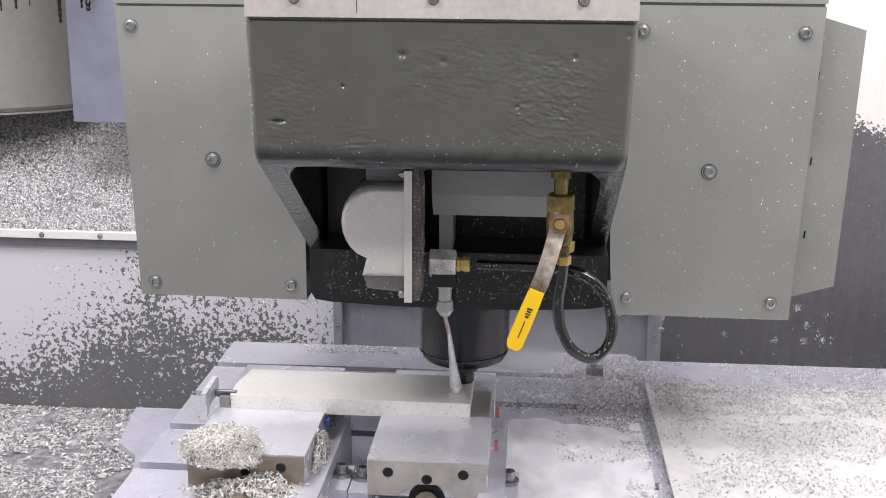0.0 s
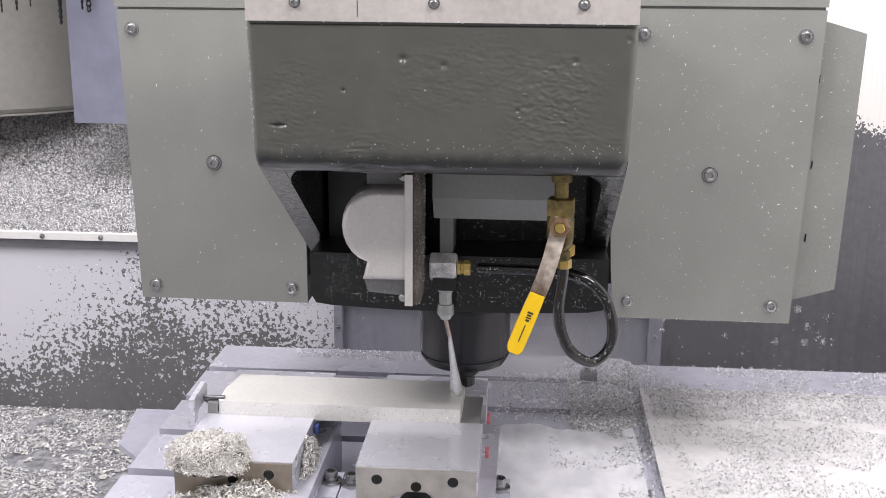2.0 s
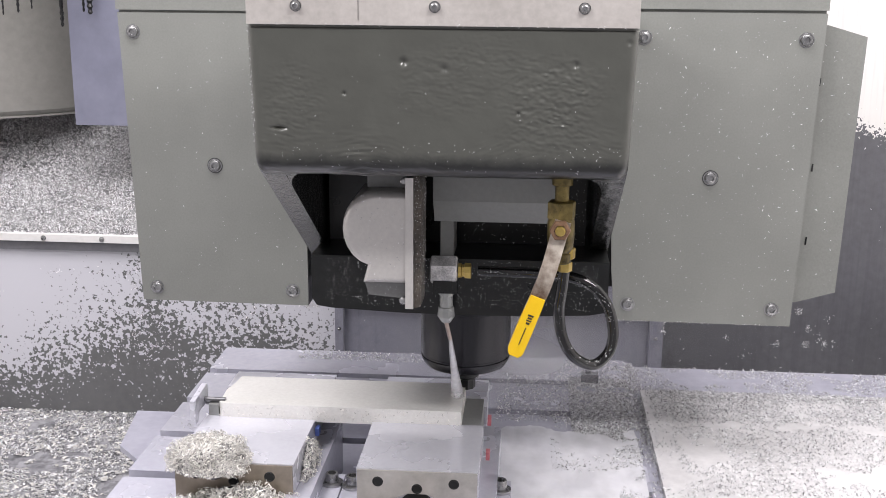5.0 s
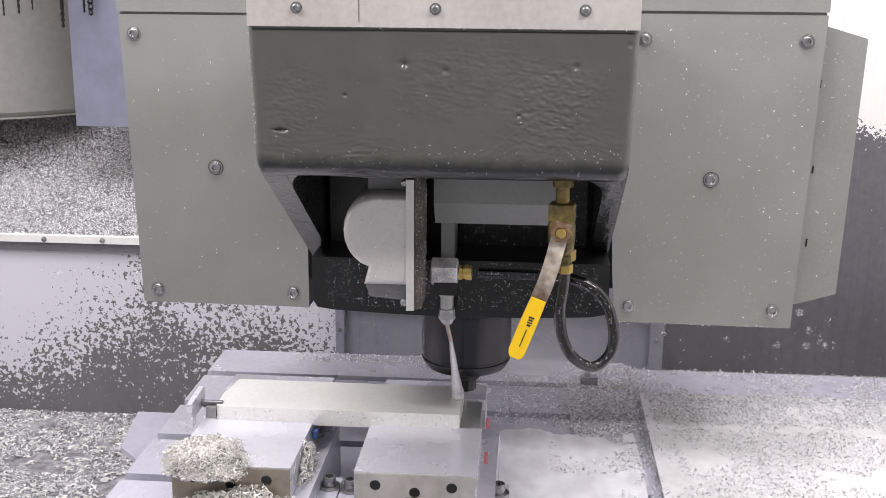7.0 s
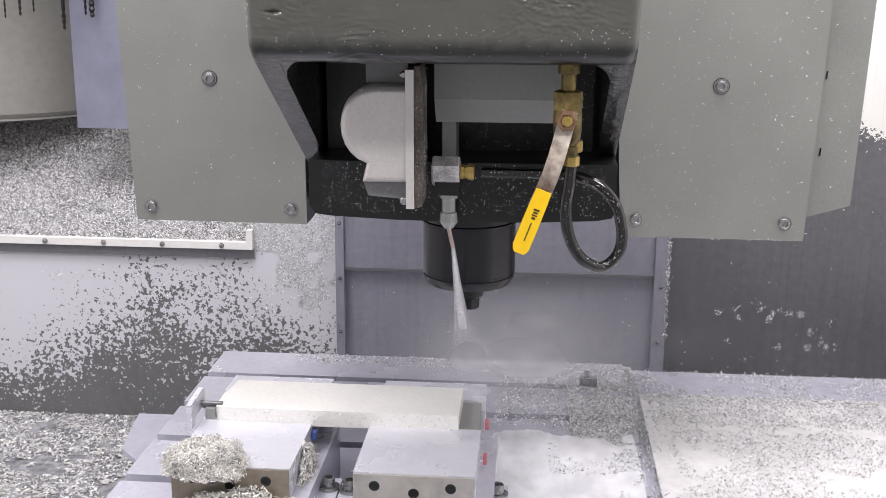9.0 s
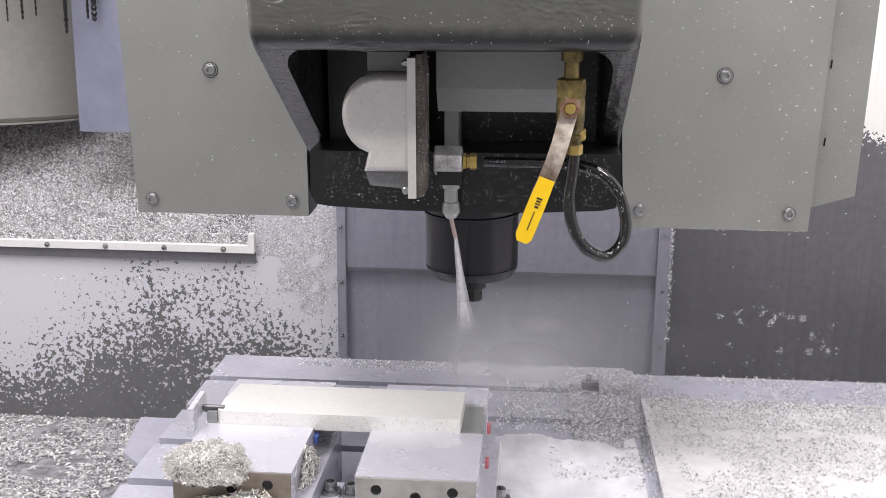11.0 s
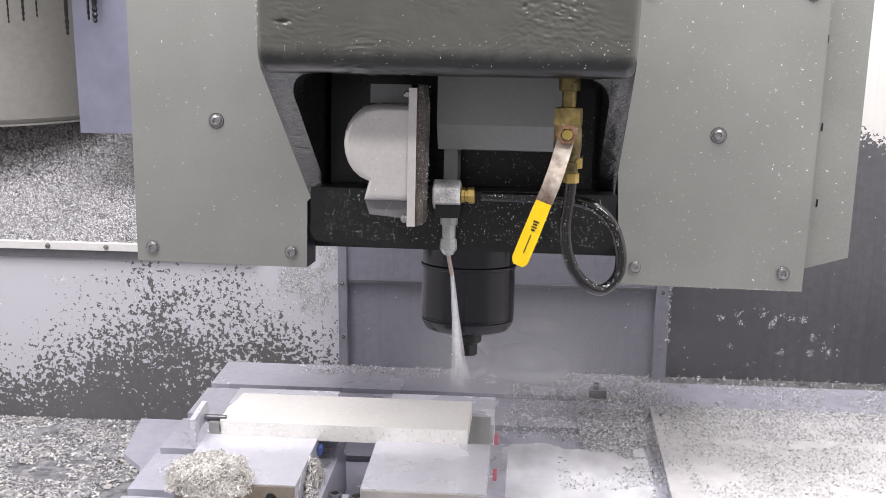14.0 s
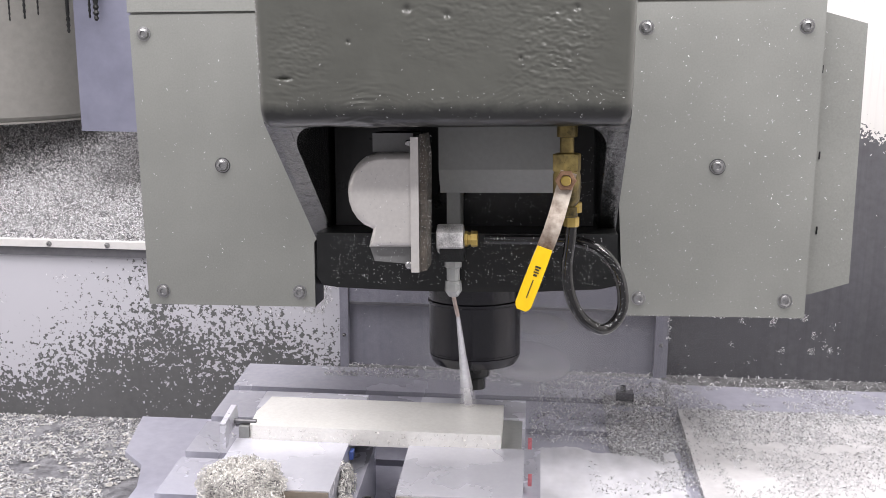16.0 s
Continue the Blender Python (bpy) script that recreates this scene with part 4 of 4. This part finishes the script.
def jet():
    """The coolant jet: a thin white stream that widens, built of rigid glassy pieces."""
    def stream_mat(name, dense, fade):
        """White water whose body thins out towards its lower end."""
        m = bpy.data.materials.new(name)
        m.use_nodes = True
        nt = m.node_tree
        veil = white_water(nt)
        co = nt.nodes.new("ShaderNodeTexCoord")
        mp = nt.nodes.new("ShaderNodeMapping")
        mp.inputs["Scale"].default_value = (1, 1, 0.12)
        n = node(nt, "ShaderNodeTexNoise", Scale=160.0, Detail=2.0)
        sep = nt.nodes.new("ShaderNodeSeparateXYZ")
        nt.links.new(co.outputs["Object"], mp.inputs[0])
        nt.links.new(mp.outputs[0], n.inputs["Vector"])
        nt.links.new(co.outputs["Generated"], sep.inputs[0])
        f = nt.nodes.new("ShaderNodeMapRange")
        f.inputs["From Min"].default_value, f.inputs["From Max"].default_value = 0.02, fade
        f.inputs["To Max"].default_value = dense
        nt.links.new(sep.outputs["Z"], f.inputs["Value"])
        r = nt.nodes.new("ShaderNodeMapRange")
        r.inputs["From Min"].default_value, r.inputs["From Max"].default_value = 0.3, 0.7
        r.inputs["To Min"].default_value = 0.82
        nt.links.new(n.outputs["Fac"], r.inputs["Value"])
        mul = nt.nodes.new("ShaderNodeMath")
        mul.operation = "MULTIPLY"
        nt.links.new(f.outputs[0], mul.inputs[0])
        nt.links.new(r.outputs[0], mul.inputs[1])
        nt.links.new(mul.outputs[0], veil)
        return m

    a, b = Vector((0.4960, -0.255, 0.014)), Vector((0.4943, 0.022, -0.2155))
    s = thing("coolant_jet", "white coolant stream spraying from the nozzle", "liquid", tuple(a * HEAD_SIZE))
    for k, (dense, fade, wide) in enumerate(((0.90, 0.50, 0.6), (0.36, 0.5, 1.2))):
        bm = tube([(0, 0, 0), tuple((b - a) * 0.35), tuple((b - a) * 0.7), tuple(b - a)], 0.003, 14, 6, radii=[0.0024 * min(wide, 1), 0.0046 * wide, 0.0088 * wide, 0.0150 * wide])
        layer = part("stream" if k == 0 else "spray_cone", bm, stream_mat("coolant_stream", dense, fade), s, smooth=True)
        layer.visible_shadow = False
    rng = np.random.default_rng(5)
    k = 350
    u = rng.uniform(0.2, 0.8, k)
    c = np.array(b - a) * u[:, None] + rng.normal(size=(k, 3)) * (0.001 + 0.014 * np.clip(u - 0.3, 0, 1)[:, None] ** 1.6)
    pl = np.hstack([c, np.tile([0, -1.0, 0], (k, 1))])
    flakes("spray", pl, 0.0011, SPECK, s, 12, "fine spray drops", flat=True)
    def mist(strength):
        fog = bpy.data.materials.new("coolant_mist")
        fog.use_nodes = True
        ft = fog.node_tree
        veil = white_water(ft)
        fc = ft.nodes.new("ShaderNodeTexCoord")
        fm = ft.nodes.new("ShaderNodeMapping")
        fm.vector_type = "POINT"
        fm.inputs["Location"].default_value, fm.inputs["Scale"].default_value = (-1, 0, -1), (2, 0, 2)
        gr = ft.nodes.new("ShaderNodeTexGradient")
        gr.gradient_type = "QUADRATIC_SPHERE"
        fn = node(ft, "ShaderNodeTexNoise", Scale=1.3, Detail=1.5)
        mu = ft.nodes.new("ShaderNodeMath")
        mu.operation = "MULTIPLY"
        ft.links.new(fc.outputs["Generated"], fm.inputs[0])
        ft.links.new(fm.outputs[0], gr.inputs[0])
        ft.links.new(fc.outputs["Generated"], fn.inputs["Vector"])
        ft.links.new(gr.outputs["Fac"], mu.inputs[0])
        fr = node(ft, "ShaderNodeMapRange")
        fr.inputs["From Min"].default_value, fr.inputs["From Max"].default_value, fr.inputs["To Min"].default_value = 0.35, 0.65, 0.6
        ft.links.new(fn.outputs["Fac"], fr.inputs["Value"])
        ft.links.new(fr.outputs[0], mu.inputs[1])
        st = ft.nodes.new("ShaderNodeMath")
        st.operation = "MULTIPLY"
        st.inputs[1].default_value = strength
        ft.links.new(mu.outputs[0], st.inputs[0])
        ft.links.new(st.outputs[0], veil)
        return fog

    cloud = thing("coolant_mist", "pale coolant mist hanging over the plate end", "mist")
    for k, (x, y, z, rx, rz, bow, d) in enumerate(((0.520, -0.15, -0.050, 0.13, 0.12, 0.01, 0.55), (0.60, -0.08, -0.075, 0.24, 0.13, 0.03, 0.62), (0.62, 0.06, -0.06, 0.42, 0.18, 0.03, 0.42))):
        bm = bmesh.new()
        rows = [[bm.verts.new((x + rx * u / 8, y + bow * ((u / 8) ** 2 + (v / 8) ** 2) + 0.006 * noise.noise(Vector((u * 0.3, v * 0.3, k))), z + rz * v / 8)) for u in range(-8, 9)] for v in range(-8, 9)]
        for a0, b0 in zip(rows, rows[1:]):
            for i in range(16):
                bm.faces.new((a0[i], a0[i + 1], b0[i + 1], b0[i]))
        puff = part("mist_veil", bm, mist(d), cloud, "thin grey coolant mist", smooth=True)
        puff.visible_shadow = False
    return s


stream = jet()
for ob in (*head.children_recursive, *stream.children_recursive):
    ob.data.transform(Matrix.Scale(HEAD_SIZE, 4))

# ---- the table and what rides on it ----
def machine_table():
    t = thing("machine_table", "grey iron T-slot machine table wet with coolant", "machine table", (0.034, 0, -0.217))
    x1 = 0.762
    edges = [0.333, 0.205, 0.062, -0.080, -0.225, -0.40]
    g = 0.011
    for a, b in zip(edges, edges[1:]):
        part("table_strip", box(0.0, x1, b + (g if b > -0.4 else 0), a - (g if a < 0.333 else 0), -0.022, 0.0), WETSTEEL, t, "", 0.0015)
    part("table_base", box(0.0, x1, -0.40, 0.333, -0.075, -0.03), WETSTEEL, t)
    part("end_channel", box(x1 + 0.0005, x1 + 0.016, -0.55, 0.333, -0.05, -0.004), PALE, t, "shallow channel at the table end")
    a = part("apron", box(x1 + 0.0165, 1.75, -0.75, 0.168, -0.05, 0.006), APRON, t, "pale sheet apron strewn with chips", 0.002)
    part("rear_gutter", box(x1 + 0.0165, 1.75, 0.169, 0.333, -0.06, -0.012), PALE, t, "blue-grey gutter behind the apron", 0.002)
    film = [(0.50, -0.40), (0.50, -0.10), (0.53, -0.03)]
    film += [(0.55 + 0.0034 * k, 0.0 + 0.035 * noise.noise(Vector((k * 0.055, 4, 0))) + 0.004 * noise.noise(Vector((k * 0.5, 9, 0)))) for k in range(61)] + [(0.757, -0.06), (0.757, -0.40)]
    part("coolant_film", prism(film, "z", 0.0004, 0.0010), MILKY, t, "milky coolant film lying on the table")
    part("coolant_film", box(0.293, 0.371, -0.395, -0.235, 0.0004, 0.0012), MILKY, t, "milky coolant pooled between the vises")
    RIDERS.append(t)
    return t


def vise(x, label, face):
    v = thing("vise", label, "vise", (x, -0.42, -0.217), "machine vises")
    w = 0.152
    part("body", box(0.012, w - 0.012, -0.20, 0.40, 0.0, 0.060), WETSTEEL, v, "", 0.004)
    # movable jaw with holes in its front
    jaw = part("movable_jaw", prism([(0.0, 0.117), (0.0, 0.068), (0.012, 0.060), (0.146, 0.060), (0.146, 0.117)], "x", 0.0, w), JAW, v, "ground steel movable jaw", 0.0012)
    fr = part("jaw_front", prism([(0.001, 0.1155), (w - 0.001, 0.1155), (w - 0.001, 0.069), (0.112, 0.069), (0.104, 0.079), (0.088, 0.086), (0.064, 0.086), (0.048, 0.079), (0.040, 0.069), (0.001, 0.069)], "y", -0.0035, -0.0003), face, jaw, "oil-browned jaw front" if face is JAWFRONT else "pale grey jaw front")
    # flat black disc drawn for the shade inside the bore
    part("screw_bore", turned([(0.0235, 0), (0.0235, 0.0012), (0.022, 0.0014)], aim((w / 2, -0.0002, 0.064), (w / 2, -1, 0.064)), 28), BLACK, jaw)
    for hx, hz in ((0.027, 0.101), (0.076, 0.093), (0.122, 0.101)):
        hole = turned([(0.0068, 0.0), (0.0062, 0.0008), (0.0055, 0.0009), (0.005, 0.0002), (0.001, 0.0001)], aim((hx, -0.0036, hz), (hx, -1, hz)), 16)
        part("bolt_hole", hole, BLACK, jaw)
    part("screw", turned([(0.014, 0), (0.016, 0.002), (0.016, 0.16), (0.012, 0.165)], aim((w / 2, -0.004, 0.062), (w / 2, -1, 0.062)), 20), JAWFRONT, v, smooth=True)
    part("fixed_jaw", box(0.0, w, 0.252, 0.32, 0.0605, 0.1165), JAW, v, "", 0.0015)
    part("side_boss", box(w - 0.0115, w + 0.022, -0.04, 0.235, 0.0, 0.078), WETSTEEL, v, "pale rounded side of the vise body", 0.014, True)
    part("bed", box(0.004, w - 0.004, 0.1465, 0.2515, 0.0603, 0.1133), BOXGREY, v)
    RIDERS.append(v)
    return v


def workpiece():
    w = thing("aluminium_plate", "long milled aluminium plate clamped across both vises", "workpiece", (0.192, -0.275, -0.1035))
    part("plate", prism([(0.0, 0.003), (0.004, -0.001), (0.335, -0.001), (0.335, 0.104), (0.006, 0.104), (0.003, 0.075), (-0.002, 0.05)], "z", 0.0, 0.0230), ALU, w, "", 0.001)
    rng = np.random.default_rng(17)
    pl = np.hstack([np.c_[rng.uniform(0.0, 0.33, 260), np.full(260, -0.0015), rng.uniform(0.003, 0.021, 260)], np.tile([0, -1.0, 0], (260, 1))])
    flakes("edge_chips", pl, 0.0028, CURL, w, 18, "curly chips along the edge")
    RIDERS.append(w)


def work_stop():
    s = thing("work_stop", "steel work stop plate on a rod beside the plate", "work stop", (0.165, -0.31, -0.10))
    part("stop_plate", prism([(0.0, 0.0), (0.012, 0.0), (0.02, 0.012), (0.06, 0.012), (0.064, 0.030), (0.058, 0.038), (0.0, 0.034)], "x", -0.003, 0.004), JAW, s, "", 0.001)
    part("rod", turned([(0.0035, 0), (0.0035, 0.03)], aim((0.004, 0.045, 0.02), (1, 0.045, 0.02)), 12), DARKSTEEL, s, smooth=True)
    part("rod", turned([(0.004, 0), (0.004, 0.05)], aim((0.004, 0.055, 0.012), (1, 0.055, 0.012)), 12), DARKSTEEL, s, smooth=True)
    part("stop_block", box(0.012, 0.026, 0.036, 0.060, 0.0, 0.016), BOXGREY, s, "", 0.001)
    RIDERS.append(s)


def clamp_bolt(x, y, z):
    b = thing("clamp_bolt", "socket-head clamp bolt with washer beside the vise", "bolt", (x, y, z), "clamp bolts")
    part("washer", turned([(0.0145, 0.0), (0.0145, 0.003), (0.010, 0.0032)], Matrix(), 24), STEEL, b, smooth=True)
    part("bolt_head", turned([(0.0080, 0.0033), (0.0088, 0.004), (0.0088, 0.0145), (0.0080, 0.0157), (0.0054, 0.0158), (0.0048, 0.0100), (0.001, 0.0098)], Matrix(), 20), STEEL, b, smooth=True)
    part("clamp", box(-0.0135, 0.0135, -0.045, 0.030, -0.052, -0.0004), WETSTEEL, b, "", 0.003)
    RIDERS.append(b)


def chip_heap(name, label, at, rx, ry, rz, n, size, seed, lumps=0.42):
    h = thing(name, label, "metal chips", at)
    bm = bmesh.new()
    bmesh.ops.create_uvsphere(bm, u_segments=24, v_segments=14, radius=1.0)
    for v in bm.verts:
        q = v.co.copy()
        k = 0.80 + lumps * noise.noise(q * 2.3 + Vector((seed, 0, 0)))
        v.co = Vector((q.x * rx * k, q.y * ry * k, max(q.z, -0.12) * rz * k)) * 0.93
    core = part("core", bm, CHIPBED, h, smooth=True)
    rng = np.random.default_rng(seed)
    d = rng.normal(size=(n, 3))
    d[:, 2] = np.abs(d[:, 2])
    d /= np.linalg.norm(d, axis=1, keepdims=True)
    k = np.array([0.80 + lumps * noise.noise(Vector(q) * 2.3 + Vector((seed, 0, 0))) for q in d])
    p = d * np.array([rx, ry, rz]) * (k * rng.uniform(0.9, 1.12, n))[:, None]
    flakes("curls", np.hstack([p, d]), size * 1.25, CURL, h, seed + 1, "bright curly aluminium chips", thin=0.62)
    RIDERS.append(h)
    return h


table = machine_table()
vise(0.174, "steel machine vise with chips heaped on its jaw", JAWFRONT)
vise(0.4055, "steel machine vise with clean ground jaw", JAWGREY)
workpiece()
work_stop()
for x, y, z in ((0.359, -0.335, -0.165), (0.388, -0.341, -0.165), (0.583, -0.335, -0.165)):
    clamp_bolt(x, y, z)
chip_heap("chip_heap", "heap of bright curly chips on the vise jaw", (0.220, -0.412, -0.108), 0.062, 0.046, 0.044, 12000, 0.0030, 31, 0.22)
chip_heap("chip_drift", "drift of chips hanging on the vise side", (0.331, -0.34, -0.15), 0.012, 0.06, 0.045, 1300, 0.004, 41)
chip_heap("chip_drift", "loose chips in front of the vise", (0.262, -0.436, -0.152), 0.088, 0.022, 0.026, 3200, 0.0045, 43)
chip_heap("chip_drift", "string of chips trailing over the table strip", (0.135, -0.42, -0.205), 0.07, 0.018, 0.012, 1300, 0.0045, 53)
chip_heap("chip_drift", "loose chips in front of the vise", (0.43, -0.445, -0.165), 0.05, 0.02, 0.016, 1100, 0.0045, 47)


def tags():
    for x, y, z, m, lab, n in ((0.563, -0.33, -0.125, RED, "small red paint-marked tab on the vise side", "tab"), (0.562, -0.255, -0.108, RED, "small red paint-marked tab on the vise side", "tab"), (0.3275, -0.285, -0.120, BLUETAG, "small blue label on the vise side", "label_plate")):
        bm = box(0, 0.005, 0, 0.013, 0, 0.011)
        ob = tagged(part(n, bm, m, None, bevel=0.001), lab, "label")
        ob.location = (x, y, z)
        RIDERS.append(ob)


tags()
# chips lying on the table, apron and pans
def wall_clusters():
    """Small knots of chips that cling to the right wall."""
    rng = np.random.default_rng(77)
    out = []
    for _ in range(20):
        c = np.array([rng.uniform(0.98, 1.25), 0.5995, rng.uniform(-0.31, -0.17)])
        k = rng.integers(4, 34)
        out.append(c + rng.normal(size=(k, 3)) * [0.0036, 0, 0.0042])
    p = np.vstack(out)
    return np.hstack([p, np.tile([0, -1.0, 0], (len(p), 1))])


def slot_block():
    b = thing("slot_block", "small dark steel block in the table slot", "block", (0.712, 0.205, -0.2165))
    part("body", box(0, 0.030, 0, 0.018, 0, 0.016), WALLDARK, b, "", 0.002)
    part("stud", turned([(0.005, 0.016), (0.005, 0.026), (0.004, 0.027)], Matrix.Translation((0.012, 0.009, 0)), 10), STEEL, b, smooth=True)
    RIDERS.append(b)


slot_block()
flakes("table_chips", np.vstack([on_quad(2600, (0.53, 0.02, 0.0005), (0.22, 0, 0), (0, 0.28, 0), 51), on_quad(900, (0.62, -0.16, 0.0005), (0.14, 0, 0), (0, 0.22, 0), 52, clump=0.5),
                                on_quad(7000, (0.655, -0.04, 0.0005), (0.105, 0, 0), (0, 0.27, 0), 151, clump=0.3), on_quad(900, (0.715, -0.36, 0.0005), (0.045, 0, 0), (0, 0.32, 0), 152, clump=0.3),
                                on_quad(1500, (0.15, 0.28, 0.0005), (0.6, 0, 0), (0, 0.05, 0), 53), on_quad(300, (0.02, -0.2, 0.0005), (0.1, 0, 0), (0, 0.2, 0), 54, clump=0.75)]), 0.0042, CHIP, table, 55, "chips strewn over the table")
flakes("apron_chips", np.vstack([on_quad(34000, (0.812, -0.42, 0.0065), (0.73, 0, 0), (0, 0.59, 0), 56, clump=0.33), on_quad(700, (0.763, -0.05, -0.0035), (0.014, 0, 0), (0, 0.38, 0), 156), on_quad(300, (0.763, -0.40, -0.0035), (0.014, 0, 0), (0, 0.4, 0), 160), on_quad(350, (0.774, -0.40, 0.004), (0.008, 0, 0), (0, 0.56, 0), 161), on_quad(350, (0.779, -0.42, 0.0065), (0.035, 0, 0), (0, 0.55, 0), 157, clump=0.5),
                                on_quad(9000, (0.79, 0.04, 0.0065), (0.75, 0, 0), (0, 0.128, 0), 57), on_quad(2600, (0.78, 0.17, -0.0115), (0.75, 0, 0), (0, 0.045, 0), 58), on_quad(9500, (0.79, 0.18, -0.0115), (0.75, 0, 0), (0, 0.15, 0), 158, clump=0.42), on_quad(3500, (0.785, 0.135, 0.0065), (0.75, 0, 0), (0, 0.035, 0), 159), on_quad(1500, (0.752, 0.0, -0.001), (0.034, 0, 0), (0, 0.30, 0), 171), on_quad(500, (0.752, -0.15, -0.001), (0.03, 0, 0), (0, 0.16, 0), 172, clump=0.5)]), 0.0037, CHIP, table, 59, "chips strewn over the pale apron")
flakes("slope_chips", on_quad(44000, (-0.75, 0.6, -0.088), (0.75, 0, 0), (0, 0.33, 0.238), 61), 0.0044, SLOPECHIP, None, 62, "heaped aluminium chips on the sloping side pan")
flakes("pan_foam", on_quad(4200, (-0.75, 0.0, -0.483), (0.80, 0, 0), (0, 0.6, 0), 163, clump=0.35), 0.009, CURL, None, 164, "white clots of chips and foam in the wet pan", flat=True, thin=1.9)
flakes("pan_chips", on_quad(24000, (-0.75, 0.0, -0.484), (0.80, 0, 0), (0, 0.6, 0), 63, clump=0.42), 0.0062, CHIP, None, 64, "chips and swarf lying in the wet pan")
flakes("ledge_chips", on_quad(3500, (0.2, 0.3, -0.3325), (1.3, 0, 0), (0, 0.3, 0), 65), 0.007, CHIP, None, 66, "chips along the rear ledge")
flakes("wall_chips", np.vstack([on_quad(5200, (0.0, 0.5995, -0.09), (0.187, 0, 0), (0, 0, 0.15), 67, clump=0.3), on_quad(2600, (0.03, 0.5995, -0.17), (0.157, 0, 0), (0, 0, 0.09), 167, clump=0.55), on_quad(900, (0.10, 0.5995, -0.22), (0.087, 0, 0), (0, 0, 0.08), 168, clump=0.65), on_quad(700, (-0.6, 0.5995, -0.34), (0.36, 0, 0), (0, 0, 0.2), 169, clump=0.85), on_quad(900, (-0.3, 0.5995, -0.33), (0.48, 0, 0), (0, 0, 0.2), 68, clump=0.6),
                               on_quad(260, (0.884, 0.579, -0.25), (0.008, 0, 0), (0, 0, 0.27), 72), wall_clusters(), on_quad(130, (0.89, 0.5995, -0.33), (0.6, 0, 0), (0, 0, 0.6), 70), on_quad(60, (0.22, 0.5895, -0.33), (0.62, 0, 0), (0, 0, 0.2), 73)]), 0.0038, CHIP, None, 71, "chips stuck to the wet walls", flat=True)


def motions():
    base = stream.matrix_basis.copy()
    rows = []
    for t, m in HEAD_ROWS:
        n = m.copy()
        n.translation = HEAD_SIZE * m.translation + (1 - HEAD_SIZE) * EYE
        rows.append((t, n))
    walk(head, rows)
    walk(stream, [(t, m @ base) for t, m in rows])
    for ob in COVERS:
        walk(ob, [(t, pose(0.2055, 0.590, z)) for t, z in COVER_ROWS])
    for ob in RIDERS:
        at = Vector(ob.location)
        walk(ob, [(t, pose(at.x + dx, at.y + dy, at.z)) for t, dx, dy in TABLE_ROWS])


motions()
